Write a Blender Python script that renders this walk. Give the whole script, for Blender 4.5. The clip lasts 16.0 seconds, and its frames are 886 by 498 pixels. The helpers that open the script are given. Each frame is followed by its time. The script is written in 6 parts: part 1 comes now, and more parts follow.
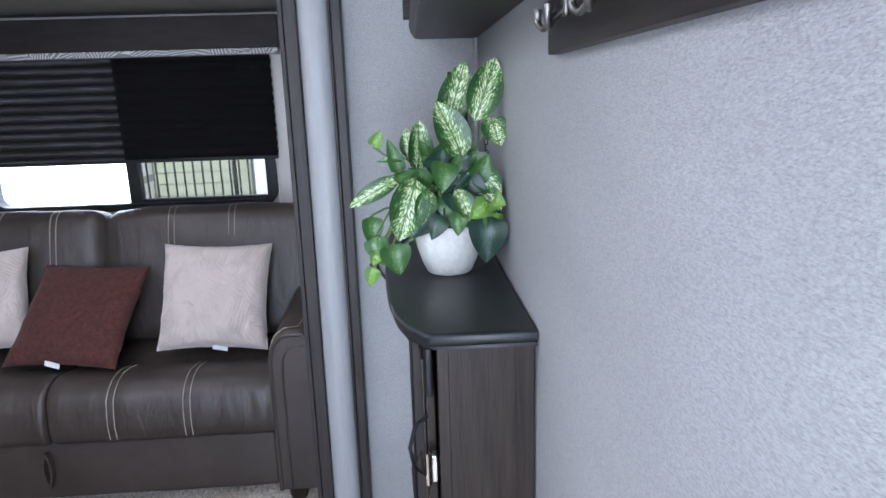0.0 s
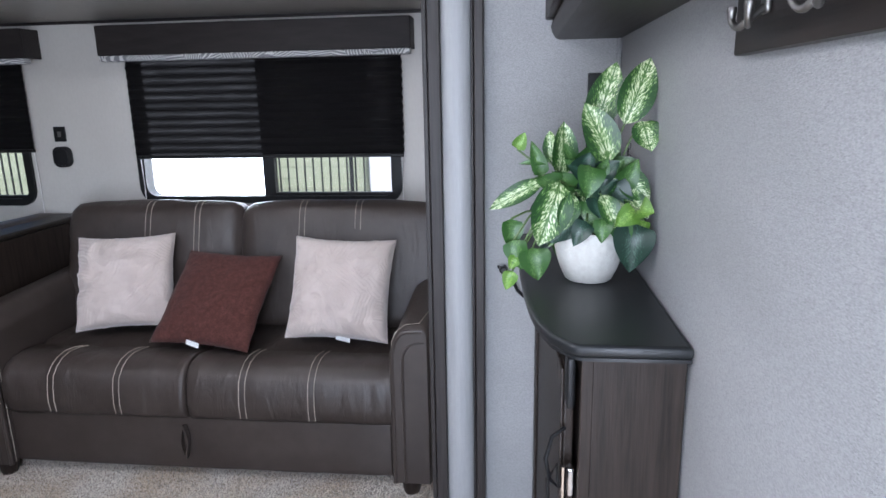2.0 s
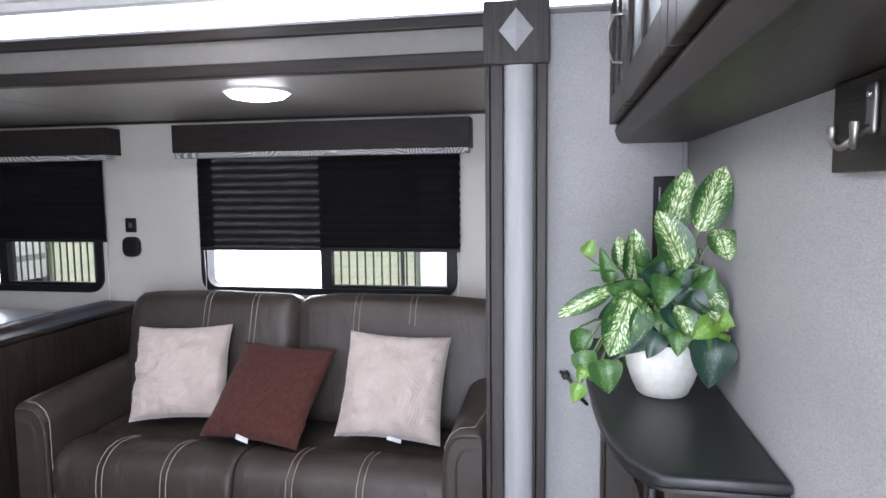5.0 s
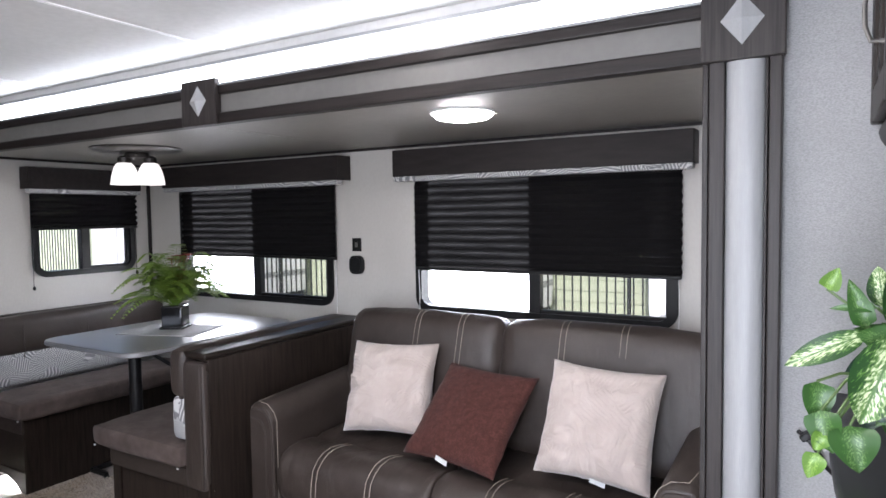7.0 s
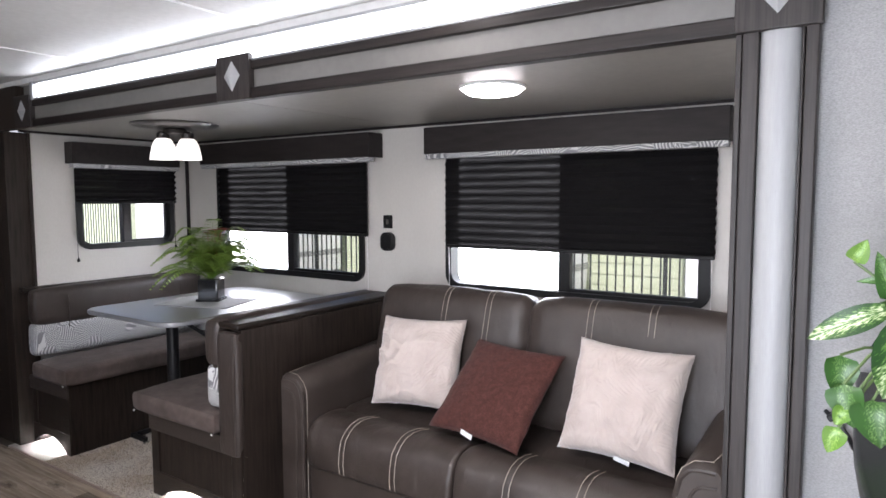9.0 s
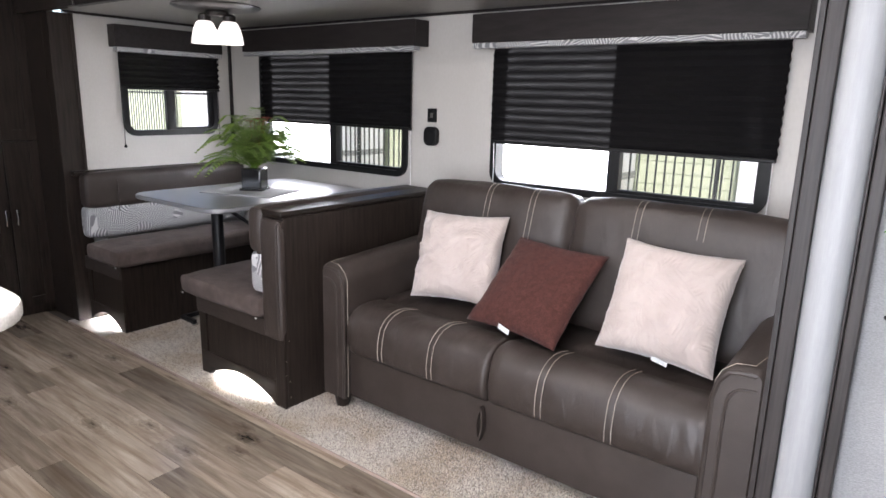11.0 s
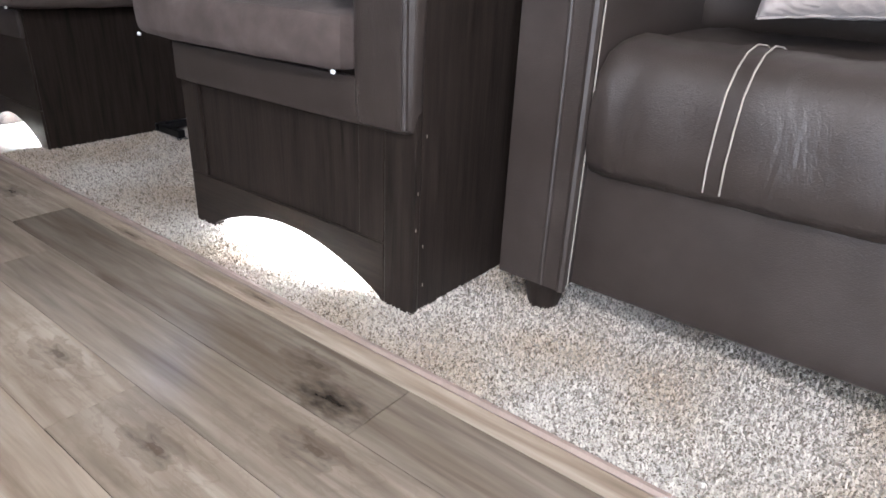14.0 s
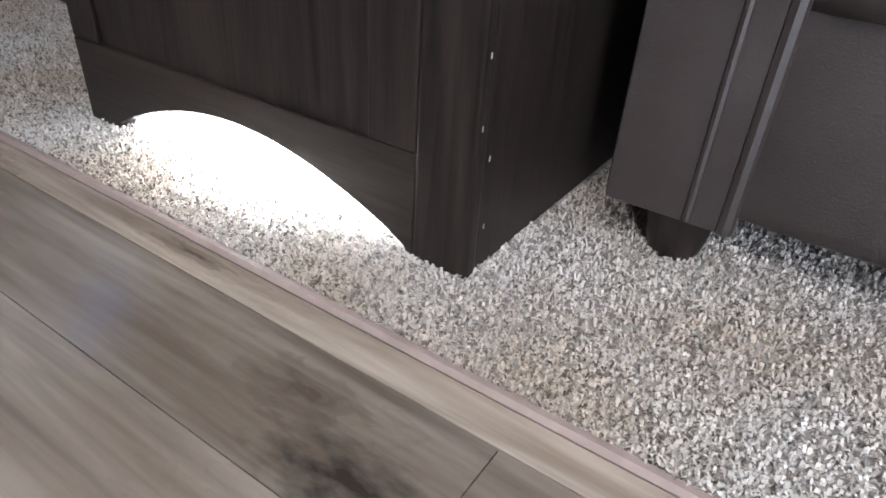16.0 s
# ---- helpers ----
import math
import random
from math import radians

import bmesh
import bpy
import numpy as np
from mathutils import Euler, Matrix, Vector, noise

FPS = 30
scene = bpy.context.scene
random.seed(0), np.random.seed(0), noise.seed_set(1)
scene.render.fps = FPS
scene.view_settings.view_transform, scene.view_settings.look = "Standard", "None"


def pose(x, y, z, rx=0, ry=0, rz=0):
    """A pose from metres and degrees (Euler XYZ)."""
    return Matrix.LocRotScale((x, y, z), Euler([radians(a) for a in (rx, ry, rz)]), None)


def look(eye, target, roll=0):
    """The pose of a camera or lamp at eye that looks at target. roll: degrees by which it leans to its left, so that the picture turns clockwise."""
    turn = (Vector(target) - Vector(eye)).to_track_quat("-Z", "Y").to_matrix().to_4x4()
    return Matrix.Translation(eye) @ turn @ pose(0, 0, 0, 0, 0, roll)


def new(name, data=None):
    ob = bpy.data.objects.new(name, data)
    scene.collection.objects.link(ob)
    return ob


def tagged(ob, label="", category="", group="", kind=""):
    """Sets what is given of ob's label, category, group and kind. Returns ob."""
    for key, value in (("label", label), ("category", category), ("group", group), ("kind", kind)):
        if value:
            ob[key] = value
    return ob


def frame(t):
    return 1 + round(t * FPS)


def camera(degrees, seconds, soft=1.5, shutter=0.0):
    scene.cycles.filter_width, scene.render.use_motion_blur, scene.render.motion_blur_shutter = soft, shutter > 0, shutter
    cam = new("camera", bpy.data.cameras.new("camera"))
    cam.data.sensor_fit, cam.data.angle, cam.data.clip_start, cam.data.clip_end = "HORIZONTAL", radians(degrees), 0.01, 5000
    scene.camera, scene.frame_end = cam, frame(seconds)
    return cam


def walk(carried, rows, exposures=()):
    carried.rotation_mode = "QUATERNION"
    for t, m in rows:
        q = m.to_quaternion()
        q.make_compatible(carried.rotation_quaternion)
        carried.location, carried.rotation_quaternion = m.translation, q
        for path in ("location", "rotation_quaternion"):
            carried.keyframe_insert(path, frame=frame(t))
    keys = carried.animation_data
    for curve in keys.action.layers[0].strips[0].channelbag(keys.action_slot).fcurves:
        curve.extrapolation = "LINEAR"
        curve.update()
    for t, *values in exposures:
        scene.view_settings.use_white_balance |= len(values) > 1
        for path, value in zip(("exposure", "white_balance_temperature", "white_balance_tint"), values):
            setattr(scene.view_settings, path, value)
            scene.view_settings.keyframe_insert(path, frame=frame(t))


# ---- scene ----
# ---- camera and walk ----
cam = camera(69.0, 16.0, soft=1.6)
ROWS = [
    (0.0, 0.210, 0.690, 1.332, 76.44, 1.71, -3.33),
    (0.5, 0.192, 0.695, 1.323, 75.58, 0.84, -0.51),
    (1.0, 0.170, 0.703, 1.330, 75.26, 0.72, 2.48),
    (1.5, 0.152, 0.709, 1.336, 75.74, 1.35, 5.11),
    (2.0, 0.140, 0.707, 1.335, 76.71, 1.08, 6.19),
    (2.5, 0.130, 0.705, 1.345, 78.81, 1.37, 7.03),
    (3.0, 0.115, 0.700, 1.359, 80.70, 1.10, 8.25),
    (3.5, 0.106, 0.707, 1.367, 83.53, 0.61, 8.57),
    (6.0, 0.103, 0.809, 1.353, 85.44, 0.84, 17.34),
    (6.5, 0.123, 0.862, 1.349, 87.04, 0.64, 25.61),
    (7.0, 0.143, 0.876, 1.351, 86.92, 0.78, 30.73),
    (7.5, 0.159, 0.877, 1.348, 86.28, 0.62, 32.92),
    (8.0, 0.170, 0.877, 1.343, 86.02, 0.70, 33.88),
    (10.5, 0.158, 0.904, 1.294, 80.68, -1.33, 35.65),
    (11.0, 0.142, 0.911, 1.279, 76.97, -1.43, 37.84),
    (11.5, 0.116, 0.899, 1.248, 74.83, -1.65, 38.61),
    (12.0, -0.079, 1.085, 1.187, 74.44, -1.60, 38.45),
    (12.5, -0.423, 1.332, 1.048, 74.71, -2.34, 36.33),
    (13.0, -0.779, 1.590, 0.860, 71.30, -2.50, 33.20),
    (13.5, -1.115, 1.712, 0.645, 69.00, -2.70, 33.30),
    (14.0, -1.262, 1.769, 0.550, 65.48, -2.40, 38.33),
    (14.5, -1.319, 1.833, 0.518, 61.50, -2.70, 35.20),
    (15.0, -1.438, 1.955, 0.410, 62.30, -3.40, 33.40),
    (15.5, -1.545, 2.020, 0.362, 60.90, -3.50, 33.90),
    (16.0, -1.608, 2.041, 0.358, 57.46, -3.30, 34.64),
]
walk(cam, [(t, pose(x, y, z, rx, ry, rz)) for t, x, y, z, rx, ry, rz in ROWS],
     exposures=[(0.0, 0.82, 5550, 14), (1.5, 0.88, 5660, 14), (3.5, 0.96, 5850, 15.5), (6.5, 1.17, 6120, 16), (8.0, 1.26, 6230, 16.5), (11.0, 1.46, 6350, 16.5), (12.5, 1.44, 6350, 16.5), (13.5, 1.94, 6080, 14.5), (16.0, 1.62, 5750, 13.0)])

# ---- plan (metres) ----
XR = 0.4025            # wall beside the corner cabinet
YS = 2.415             # side wall of the trailer, round the slide-out's opening
YF = 2.38              # face of the trim round the opening
YB = 3.48              # rear wall of the slide-out
XE = -3.60             # end wall of the slide-out beside the dinette
XA = -0.03             # end wall of the slide-out beside the sofa
ZC = 1.685             # ceiling of the slide-out
ZM = 1.90              # main ceiling
YO = 0.02              # opposite side wall
XL = -5.2              # far end

# ---- world, sun, lamps ----
world = bpy.data.worlds.new("sky")
scene.world = world
world.use_nodes = True
wn = world.node_tree
sky = wn.nodes.new("ShaderNodeTexSky")
sky.sky_type = "NISHITA"
sky.sun_disc = False
sky.sun_elevation = radians(52)
sky.sun_rotation = radians(165)
wn.nodes["Background"].inputs[1].default_value = 0.15
wn.links.new(sky.outputs[0], wn.nodes["Background"].inputs[0])
sun_data = bpy.data.lights.new("sun", "SUN")
sun_data.energy, sun_data.angle, sun_data.color = 5.0, radians(0.6), (1.0, 0.96, 0.9)
sun = new("sun", sun_data)
sun.matrix_world = look((2.0, -6.0, 9.0), (0.4, 0.0, 0.0))


def lamp(name, m, size_x, size_y, watts, colour):
    data = bpy.data.lights.new(name, "AREA")
    data.shape, data.size, data.size_y, data.energy, data.color = "RECTANGLE", size_x, size_y, watts, colour
    ob = new(name, data)
    ob.matrix_world = m
    return ob


# daylight through the entry door and the kitchen window of the opposite side wall, behind the walker
lamp("door_daylight", look((-0.06, YO - 0.03, 0.95), (-0.35, 2.0, 0.50)), 0.60, 1.70, 26, (0.90, 0.95, 1.0))
lamp("window_daylight", look((-2.3, YO - 0.03, 1.35), (-2.3, 2.0, 0.6)), 1.2, 0.5, 3, (0.90, 0.95, 1.0))
# bright sky in the clear halves of the two slide-out windows
lamp("sofa_window_sky", look((-1.248, YB + 0.055, 1.218), (-1.248, 2.0, 1.218)), 0.545, 0.62, 4.0, (0.95, 0.98, 1.0))
lamp("dinette_window_sky", look((-2.960, YB + 0.055, 1.218), (-2.960, 2.0, 1.218)), 0.58, 0.62, 4.6, (0.95, 0.98, 1.0))


# ---- materials ----
def pbr(name, c1, c2=None, rough=0.5, scale=6.0, stretch=(1, 1, 1), bump=0.0, bscale=150.0, metal=0.0, detail=5.0,
        rough2=None, spec=0.5, coat=0.0, sheen=0.0, alt=None, altscale=40.0, altamount=0.3, space="pos"):
    """A surface with two scales of variation, in metres: colour c1 to c2 by noise, a second finer noise, bump."""
    m = bpy.data.materials.new(name)
    m.use_nodes = True
    nt = m.node_tree
    b = nt.nodes["Principled BSDF"]
    if space == "pos":
        src = nt.nodes.new("ShaderNodeNewGeometry").outputs["Position"]
    else:
        src = nt.nodes.new("ShaderNodeTexCoord").outputs["Object"]
    mp = nt.nodes.new("ShaderNodeMapping")
    mp.inputs["Scale"].default_value = stretch
    nt.links.new(src, mp.inputs["Vector"])
    n1 = nt.nodes.new("ShaderNodeTexNoise")
    n1.inputs["Scale"].default_value, n1.inputs["Detail"].default_value = scale, detail
    nt.links.new(mp.outputs[0], n1.inputs["Vector"])
    ramp = nt.nodes.new("ShaderNodeValToRGB")
    ramp.color_ramp.elements[0].position, ramp.color_ramp.elements[1].position = 0.32, 0.68
    ramp.color_ramp.elements[0].color = (*c1, 1)
    ramp.color_ramp.elements[1].color = (*(c2 or [v * 1.18 for v in c1]), 1)
    nt.links.new(n1.outputs["Fac"], ramp.inputs["Fac"])
    n2 = nt.nodes.new("ShaderNodeTexNoise")
    n2.inputs["Scale"].default_value, n2.inputs["Detail"].default_value = altscale, 3.0
    nt.links.new(mp.outputs[0], n2.inputs["Vector"])
    mix = nt.nodes.new("ShaderNodeMix")
    mix.data_type, mix.blend_type = "RGBA", "MIX"
    fac = nt.nodes.new("ShaderNodeMapRange")
    fac.inputs["From Min"].default_value, fac.inputs["From Max"].default_value = 0.35, 0.75
    fac.inputs["To Min"].default_value, fac.inputs["To Max"].default_value = 0.0, altamount
    nt.links.new(n2.outputs["Fac"], fac.inputs["Value"])
    nt.links.new(fac.outputs[0], mix.inputs["Factor"])
    nt.links.new(ramp.outputs["Color"], mix.inputs[6])
    mix.inputs[7].default_value = (*(alt or [v * 0.7 for v in c1]), 1)
    nt.links.new(mix.outputs[2], b.inputs["Base Color"])
    rr = nt.nodes.new("ShaderNodeMapRange")
    rr.inputs["To Min"].default_value, rr.inputs["To Max"].default_value = rough, (rough + 0.1 if rough2 is None else rough2)
    nt.links.new(n1.outputs["Fac"], rr.inputs["Value"])
    nt.links.new(rr.outputs[0], b.inputs["Roughness"])
    b.inputs["Metallic"].default_value = metal
    b.inputs["Specular IOR Level"].default_value = spec
    b.inputs["Coat Weight"].default_value = coat
    b.inputs["Coat Roughness"].default_value = rough
    b.inputs["Sheen Weight"].default_value = sheen
    if bump:
        n3 = nt.nodes.new("ShaderNodeTexNoise")
        n3.inputs["Scale"].default_value, n3.inputs["Detail"].default_value = bscale, 4.0
        nt.links.new(mp.outputs[0], n3.inputs["Vector"])
        bp = nt.nodes.new("ShaderNodeBump")
        bp.inputs["Strength"].default_value, bp.inputs["Distance"].default_value = min(1.0, bump), 0.002
        nt.links.new(n3.outputs["Fac"], bp.inputs["Height"])
        nt.links.new(bp.outputs[0], b.inputs["Normal"])
    return m


def glow(name, colour, strength):
    m = bpy.data.materials.new(name)
    m.use_nodes = True
    b = m.node_tree.nodes["Principled BSDF"]
    b.inputs["Base Color"].default_value = (0.8, 0.8, 0.8, 1)
    b.inputs["Emission Color"].default_value = (*colour, 1)
    b.inputs["Emission Strength"].default_value = strength
    return m


def clear(name, tint=(1, 1, 1), rough=0.0):
    m = bpy.data.materials.new(name)
    m.use_nodes = True
    b = m.node_tree.nodes["Principled BSDF"]
    b.inputs["Base Color"].default_value = (*tint, 1)
    b.inputs["Transmission Weight"].default_value = 1.0
    b.inputs["Roughness"].default_value = rough
    b.inputs["IOR"].default_value = 1.02 if rough == 0 else 1.3
    return m


WALL = pbr("wall_vinyl", (0.315, 0.315, 0.315), (0.37, 0.37, 0.37), rough=0.55, scale=3, bump=0.55, bscale=330, stretch=(0.8, 0.8, 1.7), alt=(0.20, 0.20, 0.20), altscale=290, altamount=0.7)
SLIDEWALL = pbr("slide_wall_vinyl", (0.50, 0.48, 0.45), (0.565, 0.545, 0.51), rough=0.5, scale=3, bump=0.35, bscale=160, stretch=(1, 1, 0.5), alt=(0.44, 0.42, 0.39), altscale=110, altamount=0.3)
CEIL = pbr("ceiling_vinyl", (0.56, 0.56, 0.55), (0.62, 0.62, 0.61), rough=0.45, scale=4, bump=0.15, bscale=220)
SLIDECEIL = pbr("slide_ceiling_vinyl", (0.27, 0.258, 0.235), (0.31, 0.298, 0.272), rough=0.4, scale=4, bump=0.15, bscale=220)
WOOD = pbr("dark_walnut_laminate", (0.010, 0.0079, 0.0067), (0.031, 0.0230, 0.0187), rough=0.36, scale=5, stretch=(14, 14, 0.9), bump=0.2, bscale=22, alt=(0.039, 0.0275, 0.022), altscale=11, altamount=0.55, spec=0.22)
WOODX = pbr("dark_walnut_laminate_lengthwise", (0.011, 0.008, 0.0065), (0.031, 0.023, 0.018), rough=0.36, scale=5, stretch=(0.9, 14, 14), bump=0.2, bscale=22, alt=(0.05, 0.036, 0.027), altscale=11, altamount=0.5, spec=0.3)
# crosswise grain; colour darkened to carry the shade under the wall cabinet
WOODY_SHADED = pbr("dark_walnut_laminate_crosswise_shaded", (0.006, 0.0045, 0.0038), (0.018, 0.013, 0.0105), rough=0.36, scale=5, stretch=(14, 0.9, 14), bump=0.2, bscale=22, alt=(0.028, 0.02, 0.015), altscale=11, altamount=0.5, spec=0.22)
TRIM = pbr("taupe_trim_laminate", (0.015, 0.0124, 0.0118), (0.030, 0.0248, 0.0235), spec=0.3, rough=0.4, scale=5, stretch=(20, 20, 0.8), bump=0.2, bscale=20, alt=(0.050, 0.0425, 0.040), altscale=10, altamount=0.5)
TRIMX = pbr("taupe_trim_laminate_lengthwise", (0.0085, 0.0064, 0.0058), (0.0170, 0.0132, 0.0120), spec=0.25, rough=0.4, scale=5, stretch=(0.8, 20, 20), bump=0.2, bscale=20, alt=(0.028, 0.022, 0.020), altscale=10, altamount=0.4)
PANEL = pbr("fascia_vinyl", (0.130, 0.125, 0.116), (0.152, 0.147, 0.137), rough=0.4, scale=3)
ALU = pbr("satin_aluminium", (0.30, 0.305, 0.31), (0.35, 0.355, 0.36), rough=0.48, scale=3, stretch=(20, 20, 1), metal=0.15)
LEATHER = pbr("brown_bonded_leather", (0.038, 0.0288, 0.0243), (0.053, 0.0414, 0.0357), rough=0.37, rough2=0.48, scale=7, bump=0.35, bscale=420, alt=(0.030, 0.022, 0.018), altscale=25, altamount=0.5)
TAUT = pbr("taut_brown_leather", (0.038, 0.0288, 0.0243), (0.053, 0.0414, 0.0357), rough=0.37, rough2=0.48, scale=7, bump=0.35, bscale=420, alt=(0.030, 0.022, 0.018), altscale=25, altamount=0.5)
STITCH = pbr("cream_thread", (0.36, 0.32, 0.27), rough=0.8, scale=300)
SUEDE = pbr("taupe_suede", (0.080, 0.060, 0.053), (0.140, 0.108, 0.096), spec=0.2, rough=0.9, scale=9, bump=0.3, bscale=300, sheen=0.05, alt=(0.06, 0.048, 0.043), altscale=30, altamount=0.4)
CREAM = pbr("blush_plush", (0.455, 0.385, 0.345), (0.53, 0.46, 0.42), rough=0.7, scale=10, bump=0.3, bscale=160, sheen=0.5, alt=(0.44, 0.365, 0.33), altscale=60, altamount=0.3)
RUST = pbr("rust_chenille", (0.062, 0.022, 0.018), (0.100, 0.038, 0.031), rough=0.9, spec=0.2, scale=60, bump=0.8, bscale=260, sheen=0.08, alt=(0.035, 0.012, 0.010), altscale=200, altamount=0.7)
BLACK = pbr("black_plastic", (0.009, 0.009, 0.0095), rough=0.35, scale=30, spec=0.25)
BLACKMETAL = pbr("black_painted_steel", (0.009, 0.009, 0.010), rough=0.3, scale=30, metal=0.2)
CHROME = pbr("polished_chrome", (0.72, 0.72, 0.73), rough=0.12, rough2=0.2, scale=20, metal=1.0)
NICKEL = pbr("brushed_nickel", (0.21, 0.20, 0.19), rough=0.38, scale=20, metal=1.0)
BRONZE = pbr("dark_bronze", (0.05, 0.045, 0.042), rough=0.3, scale=20, metal=0.7)
FELT = pbr("valance_vinyl", (0.017, 0.0135, 0.013), (0.027, 0.022, 0.021), spec=0.25, rough=0.5, scale=8, stretch=(1, 6, 6), bump=0.2, bscale=120)
CTOP = pbr("black_laminate_top", (0.010, 0.011, 0.012), (0.016, 0.017, 0.018), spec=0.35, rough=0.34, rough2=0.42, scale=60, bump=0.1, bscale=500)
TTOP = pbr("dark_table_laminate", (0.090, 0.089, 0.088), (0.125, 0.123, 0.122), rough=0.30, rough2=0.36, scale=5, stretch=(2, 14, 1), coat=1.0, spec=1.0)
EDGE = pbr("pale_edge_band", (0.30, 0.30, 0.31), rough=0.3, scale=20, metal=0.4)
POT = pbr("whitewashed_ceramic", (0.66, 0.65, 0.60), (0.74, 0.73, 0.68), rough=0.6, scale=14, bump=1.0, bscale=110, alt=(0.50, 0.47, 0.42), altscale=90, altamount=0.45)
GLOSSPOT = pbr("black_glazed_pot", (0.012, 0.012, 0.013), rough=0.1, rough2=0.15, scale=10)
SOIL = pbr("dark_moss", (0.02, 0.024, 0.012), rough=0.9, scale=60, bump=0.8)
STEM = pbr("plant_stem", (0.08, 0.13, 0.04), rough=0.5, scale=40)
PAPER = pbr("white_paper_tag", (0.78, 0.78, 0.77), rough=0.6, scale=30)
STONE = pbr("pale_speckled_counter", (0.60, 0.58, 0.54), (0.70, 0.68, 0.64), rough=0.2, scale=50, alt=(0.4, 0.38, 0.35), altscale=160, altamount=0.5)
MAT = pbr("grey_woven_placemat", (0.34, 0.34, 0.34), (0.42, 0.42, 0.42), rough=0.7, scale=80, bump=0.5, bscale=400)
FROST = clear("frosted_glass", (0.80, 0.88, 0.86), 0.45)
GLASS = clear("window_glass")
LED = glow("led_strip", (0.93, 0.97, 1.0), 4.2)
LAMPGLASS = glow("lit_lamp_glass", (1.0, 0.93, 0.86), 0.42)
PUCK = glow("lit_ceiling_lamp", (1.0, 0.95, 0.9), 14.0)
TOE = glow("toe_kick_led", (0.95, 0.98, 1.0), 60.0)
# for the added fill lamps over the aisle only
FILL_LIGHT = glow("aisle_fill_light", (1.0, 0.96, 0.92), 110.0)
YELLOW = pbr("yellow_label", (0.6, 0.45, 0.02), rough=0.5, scale=30)
REDLEAF = pbr("red_bract", (0.25, 0.03, 0.02), (0.35, 0.05, 0.03), rough=0.5, scale=40)


def second_bump(m, scale, distance, strength, stretch=(1, 1, 1), wave=False):
    """Adds a coarser relief under the fine one: creases, or quilted lines."""
    nt = m.node_tree
    b = nt.nodes["Principled BSDF"]
    g = nt.nodes.new("ShaderNodeNewGeometry")
    mp = nt.nodes.new("ShaderNodeMapping")
    mp.inputs["Scale"].default_value = stretch
    nt.links.new(g.outputs["Position"], mp.inputs["Vector"])
    if wave:
        vo = nt.nodes.new("ShaderNodeTexVoronoi")
        vo.inputs["Scale"].default_value = 11.0
        nt.links.new(mp.outputs[0], vo.inputs["Vector"])
        sc = nt.nodes.new("ShaderNodeVectorMath")
        sc.operation = "SCALE"
        sc.inputs["Scale"].default_value = 4.0
        nt.links.new(vo.outputs["Color"], sc.inputs[0])
        rot = nt.nodes.new("ShaderNodeVectorRotate")
        rot.rotation_type = "EULER_XYZ"
        nt.links.new(mp.outputs[0], rot.inputs["Vector"])
        nt.links.new(sc.outputs[0], rot.inputs["Rotation"])
        n = nt.nodes.new("ShaderNodeTexWave")
        n.inputs["Scale"].default_value, n.inputs["Distortion"].default_value, n.inputs["Detail"].default_value = scale, 3.0, 2.0
        nt.links.new(rot.outputs[0], n.inputs["Vector"])
    else:
        n = nt.nodes.new("ShaderNodeTexNoise")
        n.inputs["Scale"].default_value, n.inputs["Detail"].default_value, n.inputs["Distortion"].default_value = scale, 3.0, 1.2
        nt.links.new(mp.outputs[0], n.inputs["Vector"])
    bp = nt.nodes.new("ShaderNodeBump")
    bp.inputs["Strength"].default_value, bp.inputs["Distance"].default_value = strength, distance
    nt.links.new(n.outputs["Fac"], bp.inputs["Height"])
    old = b.inputs["Normal"].links
    if old:
        nt.links.new(bp.outputs[0], old[0].from_node.inputs["Normal"])
    else:
        nt.links.new(bp.outputs[0], b.inputs["Normal"])


second_bump(LEATHER, 7.5, 0.013, 0.34, (2.0, 0.8, 0.7))
TTOP.node_tree.nodes["Principled BSDF"].inputs["Coat IOR"].default_value = 1.8
second_bump(TAUT, 7.0, 0.010, 0.14)
second_bump(CREAM, 26.0, 0.003, 0.3, wave=True)
second_bump(SUEDE, 14.0, 0.006, 0.5)
second_bump(WALL, 250.0, 0.0016, 0.5, (0.8, 0.8, 1.5))


def nodes_of(m):
    return m.node_tree, m.node_tree.nodes["Principled BSDF"]


